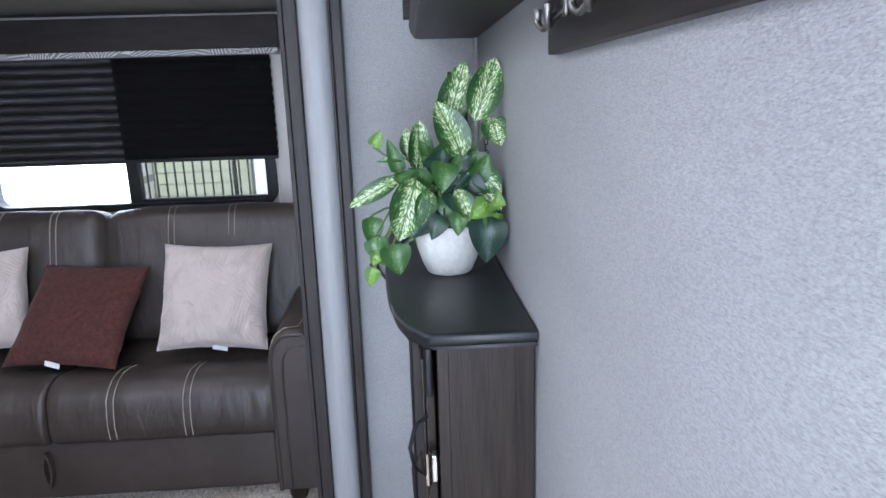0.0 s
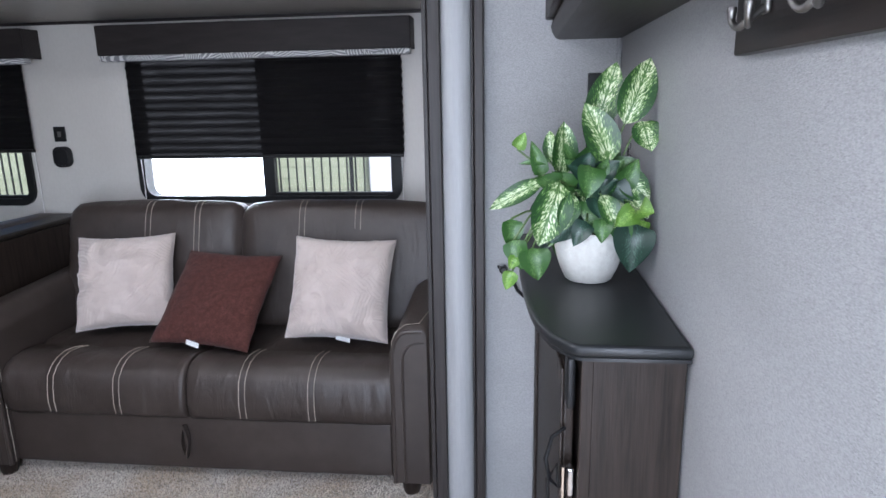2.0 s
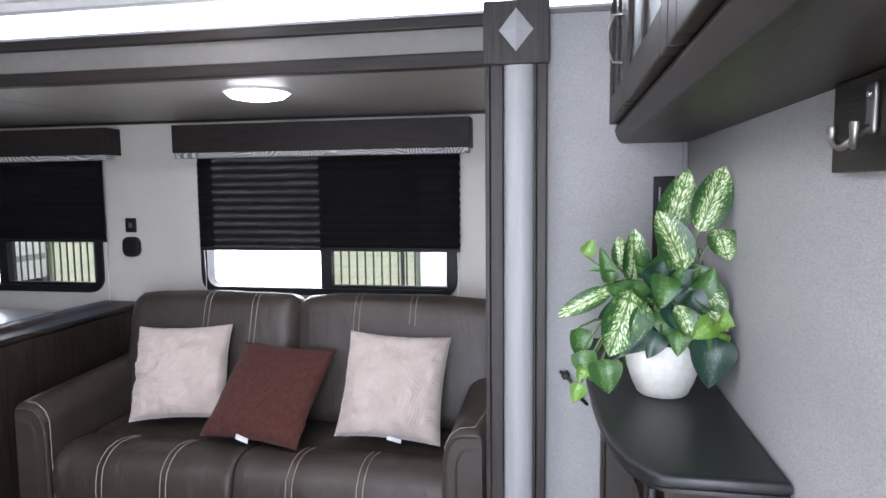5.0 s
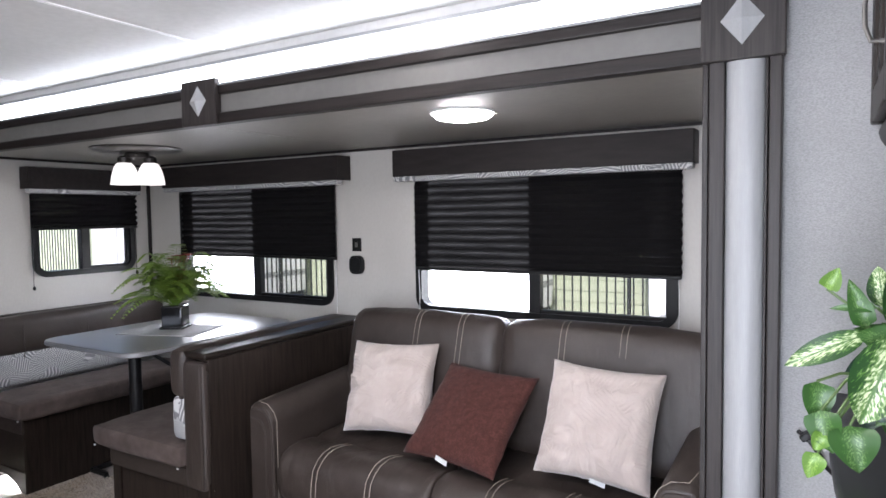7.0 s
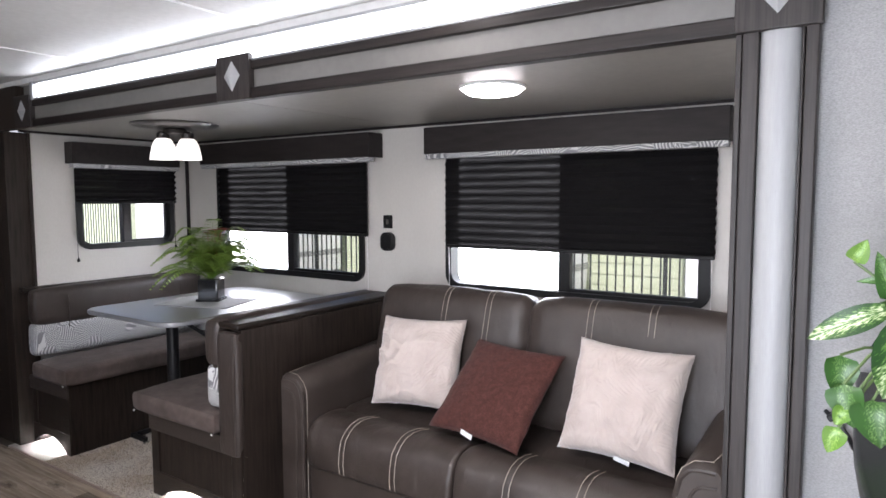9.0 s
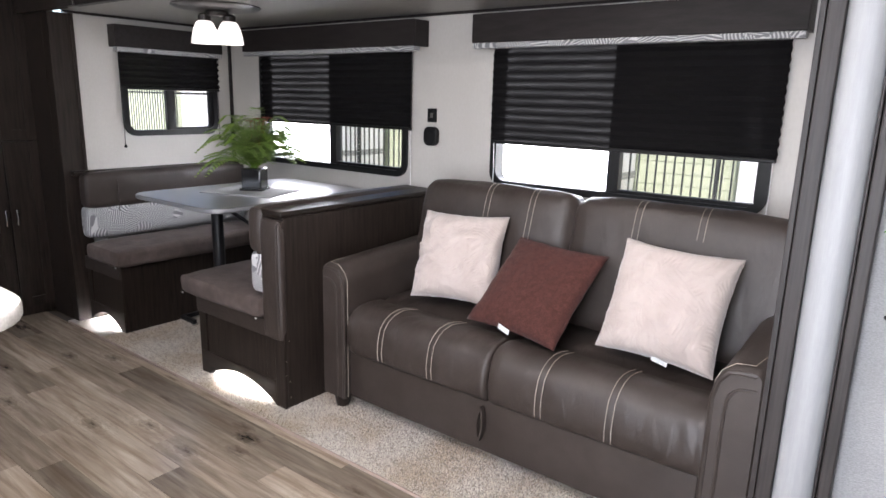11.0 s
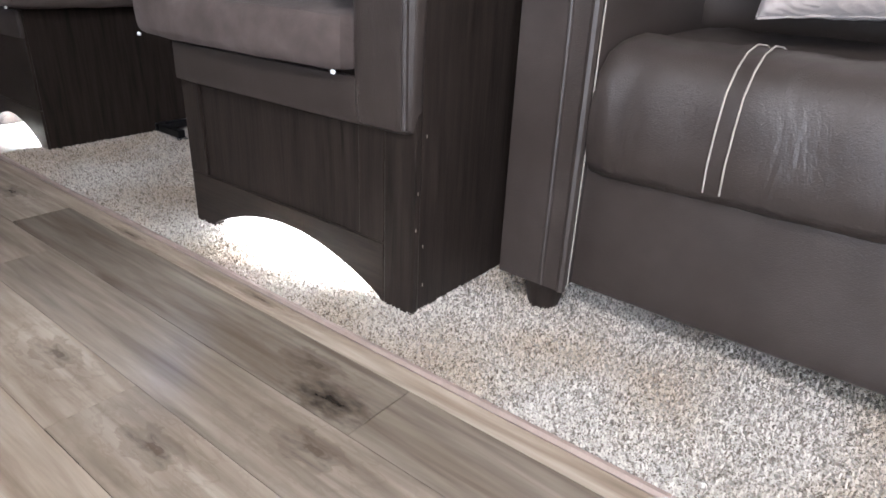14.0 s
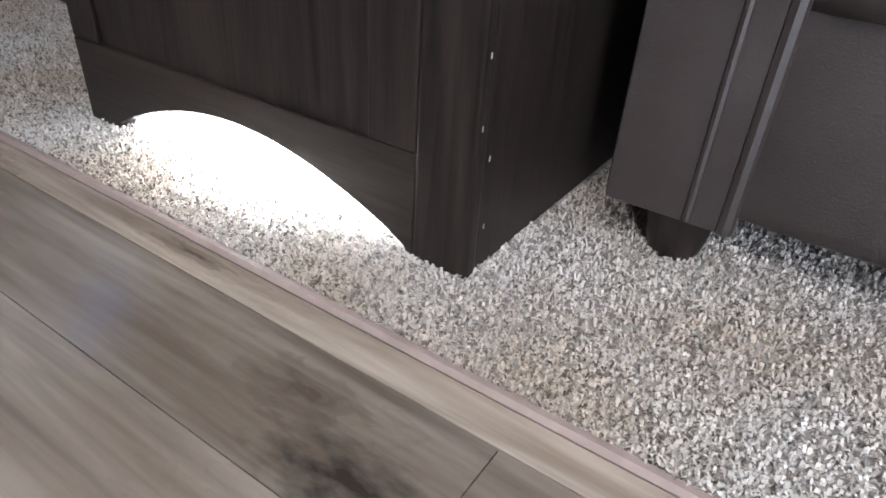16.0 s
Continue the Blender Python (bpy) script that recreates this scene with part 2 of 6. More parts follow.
def pattern_fabric(name):
    """Grey cloth with pale leaf-vein lines, as on the valance hems and the lumbar strips."""
    m = pbr(name, (0.17, 0.17, 0.18), rough=0.8, scale=20)
    nt, b = nodes_of(m)
    g = nt.nodes.new("ShaderNodeNewGeometry")
    vo = nt.nodes.new("ShaderNodeTexVoronoi")
    vo.inputs["Scale"].default_value = 14.0
    nt.links.new(g.outputs["Position"], vo.inputs["Vector"])
    rot = nt.nodes.new("ShaderNodeVectorRotate")
    rot.rotation_type = "EULER_XYZ"
    nt.links.new(g.outputs["Position"], rot.inputs["Vector"])
    sc = nt.nodes.new("ShaderNodeVectorMath")
    sc.operation = "SCALE"
    sc.inputs["Scale"].default_value = 4.5
    nt.links.new(vo.outputs["Color"], sc.inputs[0])
    nt.links.new(sc.outputs[0], rot.inputs["Rotation"])
    w = nt.nodes.new("ShaderNodeTexWave")
    w.inputs["Scale"].default_value, w.inputs["Distortion"].default_value = 36.0, 2.0
    nt.links.new(rot.outputs[0], w.inputs["Vector"])
    r = nt.nodes.new("ShaderNodeValToRGB")
    r.color_ramp.elements[0].position, r.color_ramp.elements[1].position = 0.55, 0.72
    r.color_ramp.elements[0].color, r.color_ramp.elements[1].color = (0.20, 0.20, 0.21, 1), (0.62, 0.62, 0.61, 1)
    nt.links.new(w.outputs["Fac"], r.inputs["Fac"])
    nt.links.new(r.outputs["Color"], b.inputs["Base Color"])
    return m


PATTERN = pattern_fabric("leaf_line_fabric")


def blind_cloth():
    """Thin black pleated cloth that lets a little daylight through."""
    m = pbr("black_pleated_cloth", (0.0075, 0.007, 0.0075), (0.010, 0.0095, 0.010), spec=0.05, rough=0.9, scale=40, stretch=(1, 1, 8))
    nt, b = nodes_of(m)
    out = nt.nodes["Material Output"]
    tr = nt.nodes.new("ShaderNodeBsdfTransparent")
    tr.inputs["Color"].default_value = (0.92, 0.9, 0.9, 1)
    mx = nt.nodes.new("ShaderNodeMixShader")
    g = nt.nodes.new("ShaderNodeNewGeometry")
    n = nt.nodes.new("ShaderNodeTexNoise")
    n.inputs["Scale"].default_value, n.inputs["Detail"].default_value = 16.0, 6.0
    mp = nt.nodes.new("ShaderNodeMapping")
    mp.inputs["Scale"].default_value = (0.6, 0.5, 5.0)
    nt.links.new(g.outputs["Position"], mp.inputs["Vector"])
    nt.links.new(mp.outputs[0], n.inputs["Vector"])
    w = nt.nodes.new("ShaderNodeTexWave")
    w.bands_direction = "Z"
    w.inputs["Scale"].default_value, w.inputs["Distortion"].default_value, w.inputs["Detail Scale"].default_value = 8.7, 0.8, 2.0
    nt.links.new(g.outputs["Position"], w.inputs["Vector"])
    mu = nt.nodes.new("ShaderNodeMath")
    mu.operation = "MULTIPLY"
    nt.links.new(n.outputs["Fac"], mu.inputs[0])
    nt.links.new(w.outputs["Fac"], mu.inputs[1])
    mr = nt.nodes.new("ShaderNodeMapRange")
    mr.inputs["To Min"].default_value, mr.inputs["To Max"].default_value = 0.0006, 0.0066
    mr.inputs["From Min"].default_value, mr.inputs["From Max"].default_value = 0.12, 0.62
    nt.links.new(mu.outputs[0], mr.inputs["Value"])
    nt.links.new(mr.outputs[0], mx.inputs[0])
    nt.links.new(b.outputs[0], mx.inputs[1])
    nt.links.new(tr.outputs[0], mx.inputs[2])
    nt.links.new(mx.outputs[0], out.inputs["Surface"])
    return m


BLIND = blind_cloth()


def leaf_mat(name, dark, light, cream, amount):
    """A leaf: u across, v along; green rim, paler flecked middle, dark midrib."""
    m = pbr(name, dark, light, rough=0.35, scale=30)
    nt, b = nodes_of(m)
    uv = nt.nodes.new("ShaderNodeUVMap")
    sep = nt.nodes.new("ShaderNodeSeparateXYZ")
    nt.links.new(uv.outputs[0], sep.inputs[0])
    u = nt.nodes.new("ShaderNodeMath")
    u.operation = "SUBTRACT"
    u.inputs[1].default_value = 0.5
    nt.links.new(sep.outputs["X"], u.inputs[0])
    a = nt.nodes.new("ShaderNodeMath")
    a.operation = "ABSOLUTE"
    nt.links.new(u.outputs[0], a.inputs[0])
    # veins that run out and forward from the midrib
    vx = nt.nodes.new("ShaderNodeMath")
    vx.operation = "MULTIPLY_ADD"
    vx.inputs[1].default_value = -0.9
    nt.links.new(a.outputs[0], vx.inputs[0])
    nt.links.new(sep.outputs["Y"], vx.inputs[2])
    comb = nt.nodes.new("ShaderNodeCombineXYZ")
    nt.links.new(vx.outputs[0], comb.inputs["X"])
    nt.links.new(a.outputs[0], comb.inputs["Y"])
    oi = nt.nodes.new("ShaderNodeObjectInfo")
    nt.links.new(oi.outputs["Random"], comb.inputs["Z"])
    mp = nt.nodes.new("ShaderNodeMapping")
    mp.inputs["Scale"].default_value = (15, 13, 9)
    nt.links.new(comb.outputs[0], mp.inputs["Vector"])
    n = nt.nodes.new("ShaderNodeTexNoise")
    n.inputs["Scale"].default_value, n.inputs["Detail"].default_value = 1.7, 6
    nt.links.new(mp.outputs[0], n.inputs["Vector"])
    edge = nt.nodes.new("ShaderNodeMapRange")
    edge.inputs["From Min"].default_value, edge.inputs["From Max"].default_value = 0.12, 0.42
    edge.inputs["To Min"].default_value, edge.inputs["To Max"].default_value = 0.42, 0.10
    nt.links.new(a.outputs[0], edge.inputs["Value"])
    sm = nt.nodes.new("ShaderNodeMath")
    sm.operation = "ADD"
    nt.links.new(n.outputs["Fac"], sm.inputs[0])
    nt.links.new(edge.outputs[0], sm.inputs[1])
    r = nt.nodes.new("ShaderNodeValToRGB")
    e = r.color_ramp.elements
    e[0].position, e[1].position = 0.74 + 0.2 * (1 - amount), 1.0
    e[0].color, e[1].color = (*dark, 1), (*cream, 1)
    mid = e.new(0.5 * (e[0].position + min(e[1].position, 1)))
    mid.color = (*light, 1)
    nt.links.new(sm.outputs[0], r.inputs["Fac"])
    rib = nt.nodes.new("ShaderNodeMapRange")
    rib.inputs["From Min"].default_value, rib.inputs["From Max"].default_value = 0.012, 0.03
    nt.links.new(a.outputs[0], rib.inputs["Value"])
    mx = nt.nodes.new("ShaderNodeMix")
    mx.data_type = "RGBA"
    nt.links.new(rib.outputs[0], mx.inputs["Factor"])
    mx.inputs[6].default_value = (*[0.5 * (p + q) for p, q in zip(dark, light)], 1)
    nt.links.new(r.outputs["Color"], mx.inputs[7])
    nt.links.new(mx.outputs[2], b.inputs["Base Color"])
    return m


VARIEGATED = leaf_mat("variegated_leaf", (0.013, 0.055, 0.010), (0.10, 0.21, 0.042), (0.60, 0.66, 0.42), 1.0)
GREENLEAF = leaf_mat("mid_green_leaf", (0.030, 0.090, 0.017), (0.065, 0.150, 0.032), (0.12, 0.22, 0.065), 0.3)
LIMELEAF = leaf_mat("lime_leaf", (0.09, 0.19, 0.025), (0.15, 0.28, 0.045), (0.24, 0.38, 0.09), 0.4)
DARKLEAF = leaf_mat("dark_blue_green_leaf", (0.010, 0.032, 0.020), (0.02, 0.055, 0.032), (0.04, 0.09, 0.06), 0.3)
FERNLEAF = leaf_mat("fern_leaf", (0.13, 0.23, 0.03), (0.25, 0.38, 0.06), (0.34, 0.46, 0.10), 0.7)


def plank_mat(name, knot=None):
    """Grey-brown oak-look vinyl plank: tone by the plank, grain lengthwise, darker streaks; knot: its place on the floor."""
    m = pbr(name, (0.31, 0.245, 0.182), (0.52, 0.437, 0.350), rough=0.15, rough2=0.24, scale=2.6, detail=7, stretch=(0.75, 10, 1), bump=0.12, bscale=30, alt=(0.12, 0.085, 0.06), altscale=5, altamount=0.6, coat=0.5)
    nt, b = nodes_of(m)
    old = b.inputs["Base Color"].links[0].from_socket
    for n in nt.nodes:
        if n.type == "TEX_NOISE":
            n.inputs["Roughness"].default_value = 0.56
            n.inputs["Distortion"].default_value = 0.45
    mp = [n for n in nt.nodes if n.type == "MAPPING"][0]
    oi = nt.nodes.new("ShaderNodeObjectInfo")
    off = nt.nodes.new("ShaderNodeVectorMath")
    off.operation = "SCALE"
    off.inputs[0].default_value = (7.0, 13.0, 5.0)
    nt.links.new(oi.outputs["Random"], off.inputs["Scale"])
    nt.links.new(off.outputs[0], mp.inputs["Location"])
    hsv = nt.nodes.new("ShaderNodeHueSaturation")
    val = nt.nodes.new("ShaderNodeMapRange")
    val.inputs["To Min"].default_value, val.inputs["To Max"].default_value = 0.56, 1.28
    nt.links.new(oi.outputs["Random"], val.inputs["Value"])
    nt.links.new(val.outputs[0], hsv.inputs["Value"])
    nt.links.new(old, hsv.inputs["Color"])
    last = hsv.outputs[0]
    # one long knot on a plank, at a place of its own
    tc = nt.nodes.new("ShaderNodeTexCoord")
    wn1 = nt.nodes.new("ShaderNodeTexWhiteNoise")
    wn1.noise_dimensions = "1D"
    nt.links.new(oi.outputs["Random"], wn1.inputs["W"])
    span = nt.nodes.new("ShaderNodeVectorMath")
    span.operation = "MULTIPLY_ADD"
    span.inputs[1].default_value, span.inputs[2].default_value = (0.8, 0.5, 0.0), (0.1, 0.25, 0.0)
    nt.links.new(wn1.outputs["Color"], span.inputs[0])
    rel = nt.nodes.new("ShaderNodeVectorMath")
    rel.operation = "SUBTRACT"
    nt.links.new(tc.outputs["Object"], rel.inputs[0])
    nt.links.new(span.outputs[0], rel.inputs[1])
    size = nt.nodes.new("ShaderNodeVectorMath")
    size.operation = "MULTIPLY"
    size.inputs[1].default_value = (16.0, 4.6, 0.0)
    nt.links.new(rel.outputs[0], size.inputs[0])
    far = nt.nodes.new("ShaderNodeVectorMath")
    far.operation = "LENGTH"
    nt.links.new(size.outputs[0], far.inputs[0])
    wob = nt.nodes.new("ShaderNodeTexNoise")
    wob.inputs["Scale"].default_value, wob.inputs["Detail"].default_value = 2.0, 4.0
    wob.inputs["Distortion"].default_value = 0.8
    nt.links.new(size.outputs[0], wob.inputs["Vector"])
    su = nt.nodes.new("ShaderNodeMath")
    su.operation = "MULTIPLY_ADD"
    su.inputs[1].default_value = 2.1
    nt.links.new(wob.outputs["Fac"], su.inputs[0])
    nt.links.new(far.outputs["Value"], su.inputs[2])
    kn = nt.nodes.new("ShaderNodeMapRange")
    kn.inputs["From Min"].default_value, kn.inputs["From Max"].default_value = 1.1, 2.0
    kn.inputs["To Min"].default_value, kn.inputs["To Max"].default_value = 0.62, 0.0
    nt.links.new(su.outputs[0], kn.inputs["Value"])
    # grain that rings the knot and fades out from it
    turn = nt.nodes.new("ShaderNodeMath")
    turn.operation = "MULTIPLY"
    turn.inputs[1].default_value = 7.5
    nt.links.new(su.outputs[0], turn.inputs[0])
    rings = nt.nodes.new("ShaderNodeMath")
    rings.operation = "SINE"
    nt.links.new(turn.outputs[0], rings.inputs[0])
    fade = nt.nodes.new("ShaderNodeMapRange")
    fade.inputs["From Min"].default_value, fade.inputs["From Max"].default_value = 1.2, 4.6
    fade.inputs["To Min"].default_value, fade.inputs["To Max"].default_value = 0.34, 0.0
    nt.links.new(su.outputs[0], fade.inputs["Value"])
    line = nt.nodes.new("ShaderNodeMath")
    line.operation, line.use_clamp = "MULTIPLY", True
    nt.links.new(rings.outputs[0], line.inputs[0])
    nt.links.new(fade.outputs[0], line.inputs[1])
    for fac, tone in ((line.outputs[0], (0.15, 0.105, 0.07, 1)), (kn.outputs[0], (0.055, 0.038, 0.026, 1))):
        km = nt.nodes.new("ShaderNodeMix")
        km.data_type = "RGBA"
        nt.links.new(fac, km.inputs["Factor"])
        nt.links.new(last, km.inputs[6])
        km.inputs[7].default_value = tone
        last = km.outputs[2]
    if knot:
        g = nt.nodes.new("ShaderNodeNewGeometry")
        k = nt.nodes.new("ShaderNodeMapping")
        k.inputs["Location"].default_value = (-knot[0] * 14, -knot[1] * 34, 0)
        k.inputs["Scale"].default_value = (14, 34, 0)
        nt.links.new(g.outputs["Position"], k.inputs["Vector"])
        nz = nt.nodes.new("ShaderNodeTexNoise")
        nz.inputs["Scale"].default_value, nz.inputs["Detail"].default_value = 2.2, 5
        nt.links.new(k.outputs[0], nz.inputs["Vector"])
        ln = nt.nodes.new("ShaderNodeVectorMath")
        ln.operation = "LENGTH"
        nt.links.new(k.outputs[0], ln.inputs[0])
        ad = nt.nodes.new("ShaderNodeMath")
        ad.operation = "MULTIPLY_ADD"
        ad.inputs[1].default_value = 2.2
        nt.links.new(nz.outputs["Fac"], ad.inputs[0])
        nt.links.new(ln.outputs["Value"], ad.inputs[2])
        mr = nt.nodes.new("ShaderNodeMapRange")
        mr.inputs["From Min"].default_value, mr.inputs["From Max"].default_value = 1.2, 2.3
        mr.inputs["To Min"].default_value, mr.inputs["To Max"].default_value = 0.95, 0.0
        nt.links.new(ad.outputs[0], mr.inputs["Value"])
        mx = nt.nodes.new("ShaderNodeMix")
        mx.data_type = "RGBA"
        nt.links.new(mr.outputs[0], mx.inputs["Factor"])
        nt.links.new(last, mx.inputs[6])
        mx.inputs[7].default_value = (0.030, 0.022, 0.016, 1)
        last = mx.outputs[2]
    nt.links.new(last, b.inputs["Base Color"])
    return m


PLANK = plank_mat("oak_look_vinyl")
KNOTTED = plank_mat("oak_look_vinyl_with_knot", (-1.800, 2.240))
JOINT = pbr("floor_joint", (0.05, 0.04, 0.03), rough=0.8, scale=20)
CARPETBASE = pbr("carpet_backing", (0.30, 0.265, 0.23), (0.50, 0.46, 0.41), rough=0.95, scale=190, detail=2, bump=1.0, bscale=260, alt=(0.44, 0.41, 0.37), altscale=150, altamount=0.55)


def tuft_mat():
    m = pbr("carpet_yarn", (0.3, 0.27, 0.24), rough=0.95, scale=100)
    nt, b = nodes_of(m)
    g = nt.nodes.new("ShaderNodeNewGeometry")
    r = nt.nodes.new("ShaderNodeValToRGB")
    e = r.color_ramp.elements
    e[0].position, e[1].position = 0.0, 1.0
    e[0].color, e[1].color = (0.20, 0.165, 0.13, 1), (0.80, 0.74, 0.66, 1)
    for p, c in ((0.14, (0.30, 0.26, 0.22, 1)), (0.26, (0.55, 0.50, 0.44, 1)), (0.7, (0.74, 0.69, 0.62, 1))):
        q = e.new(p)
        q.color = c
    nt.links.new(g.outputs["Random Per Island"], r.inputs["Fac"])
    n = nt.nodes.new("ShaderNodeTexNoise")
    n.inputs["Scale"].default_value = 4.0
    nt.links.new(g.outputs["Position"], n.inputs["Vector"])
    mx = nt.nodes.new("ShaderNodeMix")
    mx.data_type, mx.blend_type = "RGBA", "MULTIPLY"
    mx.inputs["Factor"].default_value = 0.8
    nt.links.new(r.outputs["Color"], mx.inputs[6])
    rr = nt.nodes.new("ShaderNodeValToRGB")
    rr.color_ramp.elements[0].color, rr.color_ramp.elements[1].color = (0.75, 0.66, 0.55, 1), (1, 1, 1, 1)
    rr.color_ramp.elements[0].position, rr.color_ramp.elements[1].position = 0.35, 0.6
    nt.links.new(n.outputs["Fac"], rr.inputs["Fac"])
    nt.links.new(rr.outputs["Color"], mx.inputs[7])
    nt.links.new(mx.outputs[2], b.inputs["Base Color"])
    return m


YARN = tuft_mat()
SIDING = pbr("sage_vinyl_siding", (0.39, 0.43, 0.30), (0.45, 0.49, 0.35), rough=0.6, scale=2)
WHITEPAINT = pbr("white_gelcoat", (0.80, 0.80, 0.80), (0.84, 0.84, 0.84), rough=0.3, scale=2)
IRON = pbr("black_iron", (0.015, 0.017, 0.016), rough=0.5, scale=20)
TYRE = pbr("tyre_rubber", (0.02, 0.02, 0.02), rough=0.8, scale=40)
GRAVEL = pbr("pale_gravel", (0.36, 0.34, 0.31), (0.48, 0.46, 0.42), rough=0.95, scale=8, bump=0.8, bscale=60)
ROOFING = pbr("grey_shingle", (0.10, 0.10, 0.10), (0.16, 0.16, 0.16), rough=0.9, scale=6)
DARKGLASS = pbr("dark_pane", (0.05, 0.06, 0.07), rough=0.08, scale=3)


def screen_mat():
    """Fine black insect screen: mostly holes."""
    m = pbr("insect_screen", (0.012, 0.012, 0.012), rough=0.6, scale=50)
    nt, b = nodes_of(m)
    t = nt.nodes.new("ShaderNodeBsdfTransparent")
    mx = nt.nodes.new("ShaderNodeMixShader")
    mx.inputs[0].default_value = 0.26
    nt.links.new(t.outputs[0], mx.inputs[1])
    nt.links.new(b.outputs[0], mx.inputs[2])
    nt.links.new(mx.outputs[0], nt.nodes["Material Output"].inputs["Surface"])
    return m


SCREEN = screen_mat()


# ---- mesh helpers ----
def box(x0, x1, y0, y1, z0, z1, bevel=0.0, seg=2):
    bm = bmesh.new()
    bmesh.ops.create_cube(bm, size=1.0)
    for v in bm.verts:
        v.co = Vector(((x0 + x1) / 2 + v.co.x * (x1 - x0), (y0 + y1) / 2 + v.co.y * (y1 - y0), (z0 + z1) / 2 + v.co.z * (z1 - z0)))
    if bevel:
        bmesh.ops.bevel(bm, geom=bm.edges[:], offset=bevel, segments=seg, affect="EDGES", profile=0.5)
    flat = bm.faces.layers.int.new("flat")
    for f in sorted(bm.faces, key=lambda q: -q.calc_area())[:6]:
        f[flat] = 1
    return bm


def join(*bms):
    out = bmesh.new()
    for b in bms:
        me = bpy.data.meshes.new("tmp")
        b.to_mesh(me)
        b.free()
        out.from_mesh(me)
        bpy.data.meshes.remove(me)
    return out


def moved(bm, m):
    bmesh.ops.transform(bm, matrix=m, verts=bm.verts[:])
    return bm


def prism(points, z0, z1, bevel=0.0, seg=2):
    """A flat outline (x, y) raised from z0 to z1."""
    bm = bmesh.new()
    low = [bm.verts.new((x, y, z0)) for x, y in points]
    top = [bm.verts.new((x, y, z1)) for x, y in points]
    bm.faces.new(low[::-1])
    bm.faces.new(top)
    n = len(points)
    for i in range(n):
        bm.faces.new((low[i], low[(i + 1) % n], top[(i + 1) % n], top[i]))
    bmesh.ops.recalc_face_normals(bm, faces=bm.faces[:])
    if bevel:
        edges = [e for e in bm.edges if abs(e.verts[0].co.z - e.verts[1].co.z) < 1e-6]
        bmesh.ops.bevel(bm, geom=edges, offset=bevel, segments=seg, affect="EDGES", profile=0.5)
    flat = bm.faces.layers.int.new("flat")
    for f in bm.faces:
        f[flat] = 1 if len(f.verts) > 6 else 0
    return bm


def lathe(profile, seg=28):
    """Turned shape from (radius, z) pairs."""
    bm = bmesh.new()
    rings = []
    for r, z in profile:
        rings.append([bm.verts.new((r * math.cos(2 * math.pi * i / seg), r * math.sin(2 * math.pi * i / seg), z)) for i in range(seg)])
    for a, b in zip(rings, rings[1:]):
        for i in range(seg):
            bm.faces.new((a[i], a[(i + 1) % seg], b[(i + 1) % seg], b[i]))
    for ring, flip in ((rings[0], True), (rings[-1], False)):
        if profile[0 if flip else -1][0] > 1e-4:
            bm.faces.new(ring[::-1] if flip else ring)
    bmesh.ops.remove_doubles(bm, verts=bm.verts[:], dist=1e-5)
    bmesh.ops.recalc_face_normals(bm, faces=bm.faces[:])
    return bm


def tube(points, r, seg=8, close=False):
    """A round bar along points; r may be one radius or one for each point."""
    bm = bmesh.new()
    pts = [Vector(p) for p in points]
    radii = r if isinstance(r, (list, tuple)) else [r] * len(pts)
    rings, up = [], None
    for i, p in enumerate(pts):
        a, b = pts[max(i - 1, 0)], pts[min(i + 1, len(pts) - 1)]
        d = (b - a).normalized()
        if up is None:
            up = Vector((0, 0, 1)) if abs(d.z) < 0.9 else Vector((1, 0, 0))
        side = d.cross(up).normalized()
        up = side.cross(d).normalized()
        rings.append([bm.verts.new(p + radii[i] * (side * math.cos(2 * math.pi * k / seg) + up * math.sin(2 * math.pi * k / seg))) for k in range(seg)])
    for a, b in zip(rings, rings[1:]):
        for k in range(seg):
            bm.faces.new((a[k], a[(k + 1) % seg], b[(k + 1) % seg], b[k]))
    bm.faces.new(rings[0][::-1])
    bm.faces.new(rings[-1])
    bmesh.ops.recalc_face_normals(bm, faces=bm.faces[:])
    return bm


def cushion(cx, cy, cz, w, d, h, r, puff=0.0, wrinkle=0.0, cuts=14, seed=0.0):
    """A soft block: rounded edges of radius r, faces puffed out, fine creases."""
    bm = bmesh.new()
    bmesh.ops.create_cube(bm, size=2.0)
    bmesh.ops.subdivide_edges(bm, edges=bm.edges[:], cuts=cuts, use_grid_fill=True)
    half = Vector((w / 2, d / 2, h / 2))
    for v in bm.verts:
        u = v.co.copy()
        # crowd the rows towards the edges
        q = Vector([math.copysign(abs(c) ** 0.75, c) for c in u])
        p = Vector((q.x * half.x, q.y * half.y, q.z * half.z))
        core = Vector([max(-half[i] + r, min(half[i] - r, p[i])) for i in range(3)])
        o = p - core
        if o.length > 1e-6:
            p = core + o.normalized() * r
        n = Vector((u.x ** 7, u.y ** 7, u.z ** 7))
        if n.length > 1e-6:
            n.normalize()
        bulge = 1.0
        for i in range(3):
            bulge *= 1 - (1 - abs(n[i])) * abs(u[i]) ** 2.5
        p += n * puff * bulge
        if wrinkle:
            k = noise.noise(Vector((p.x * 7 + seed, p.y * 16, p.z * 9))) + 0.5 * noise.noise(Vector((p.x * 22 + seed, p.y * 30, p.z * 18)))
            p += n * wrinkle * k
        v.co = p + Vector((cx, cy, cz))
    return bm


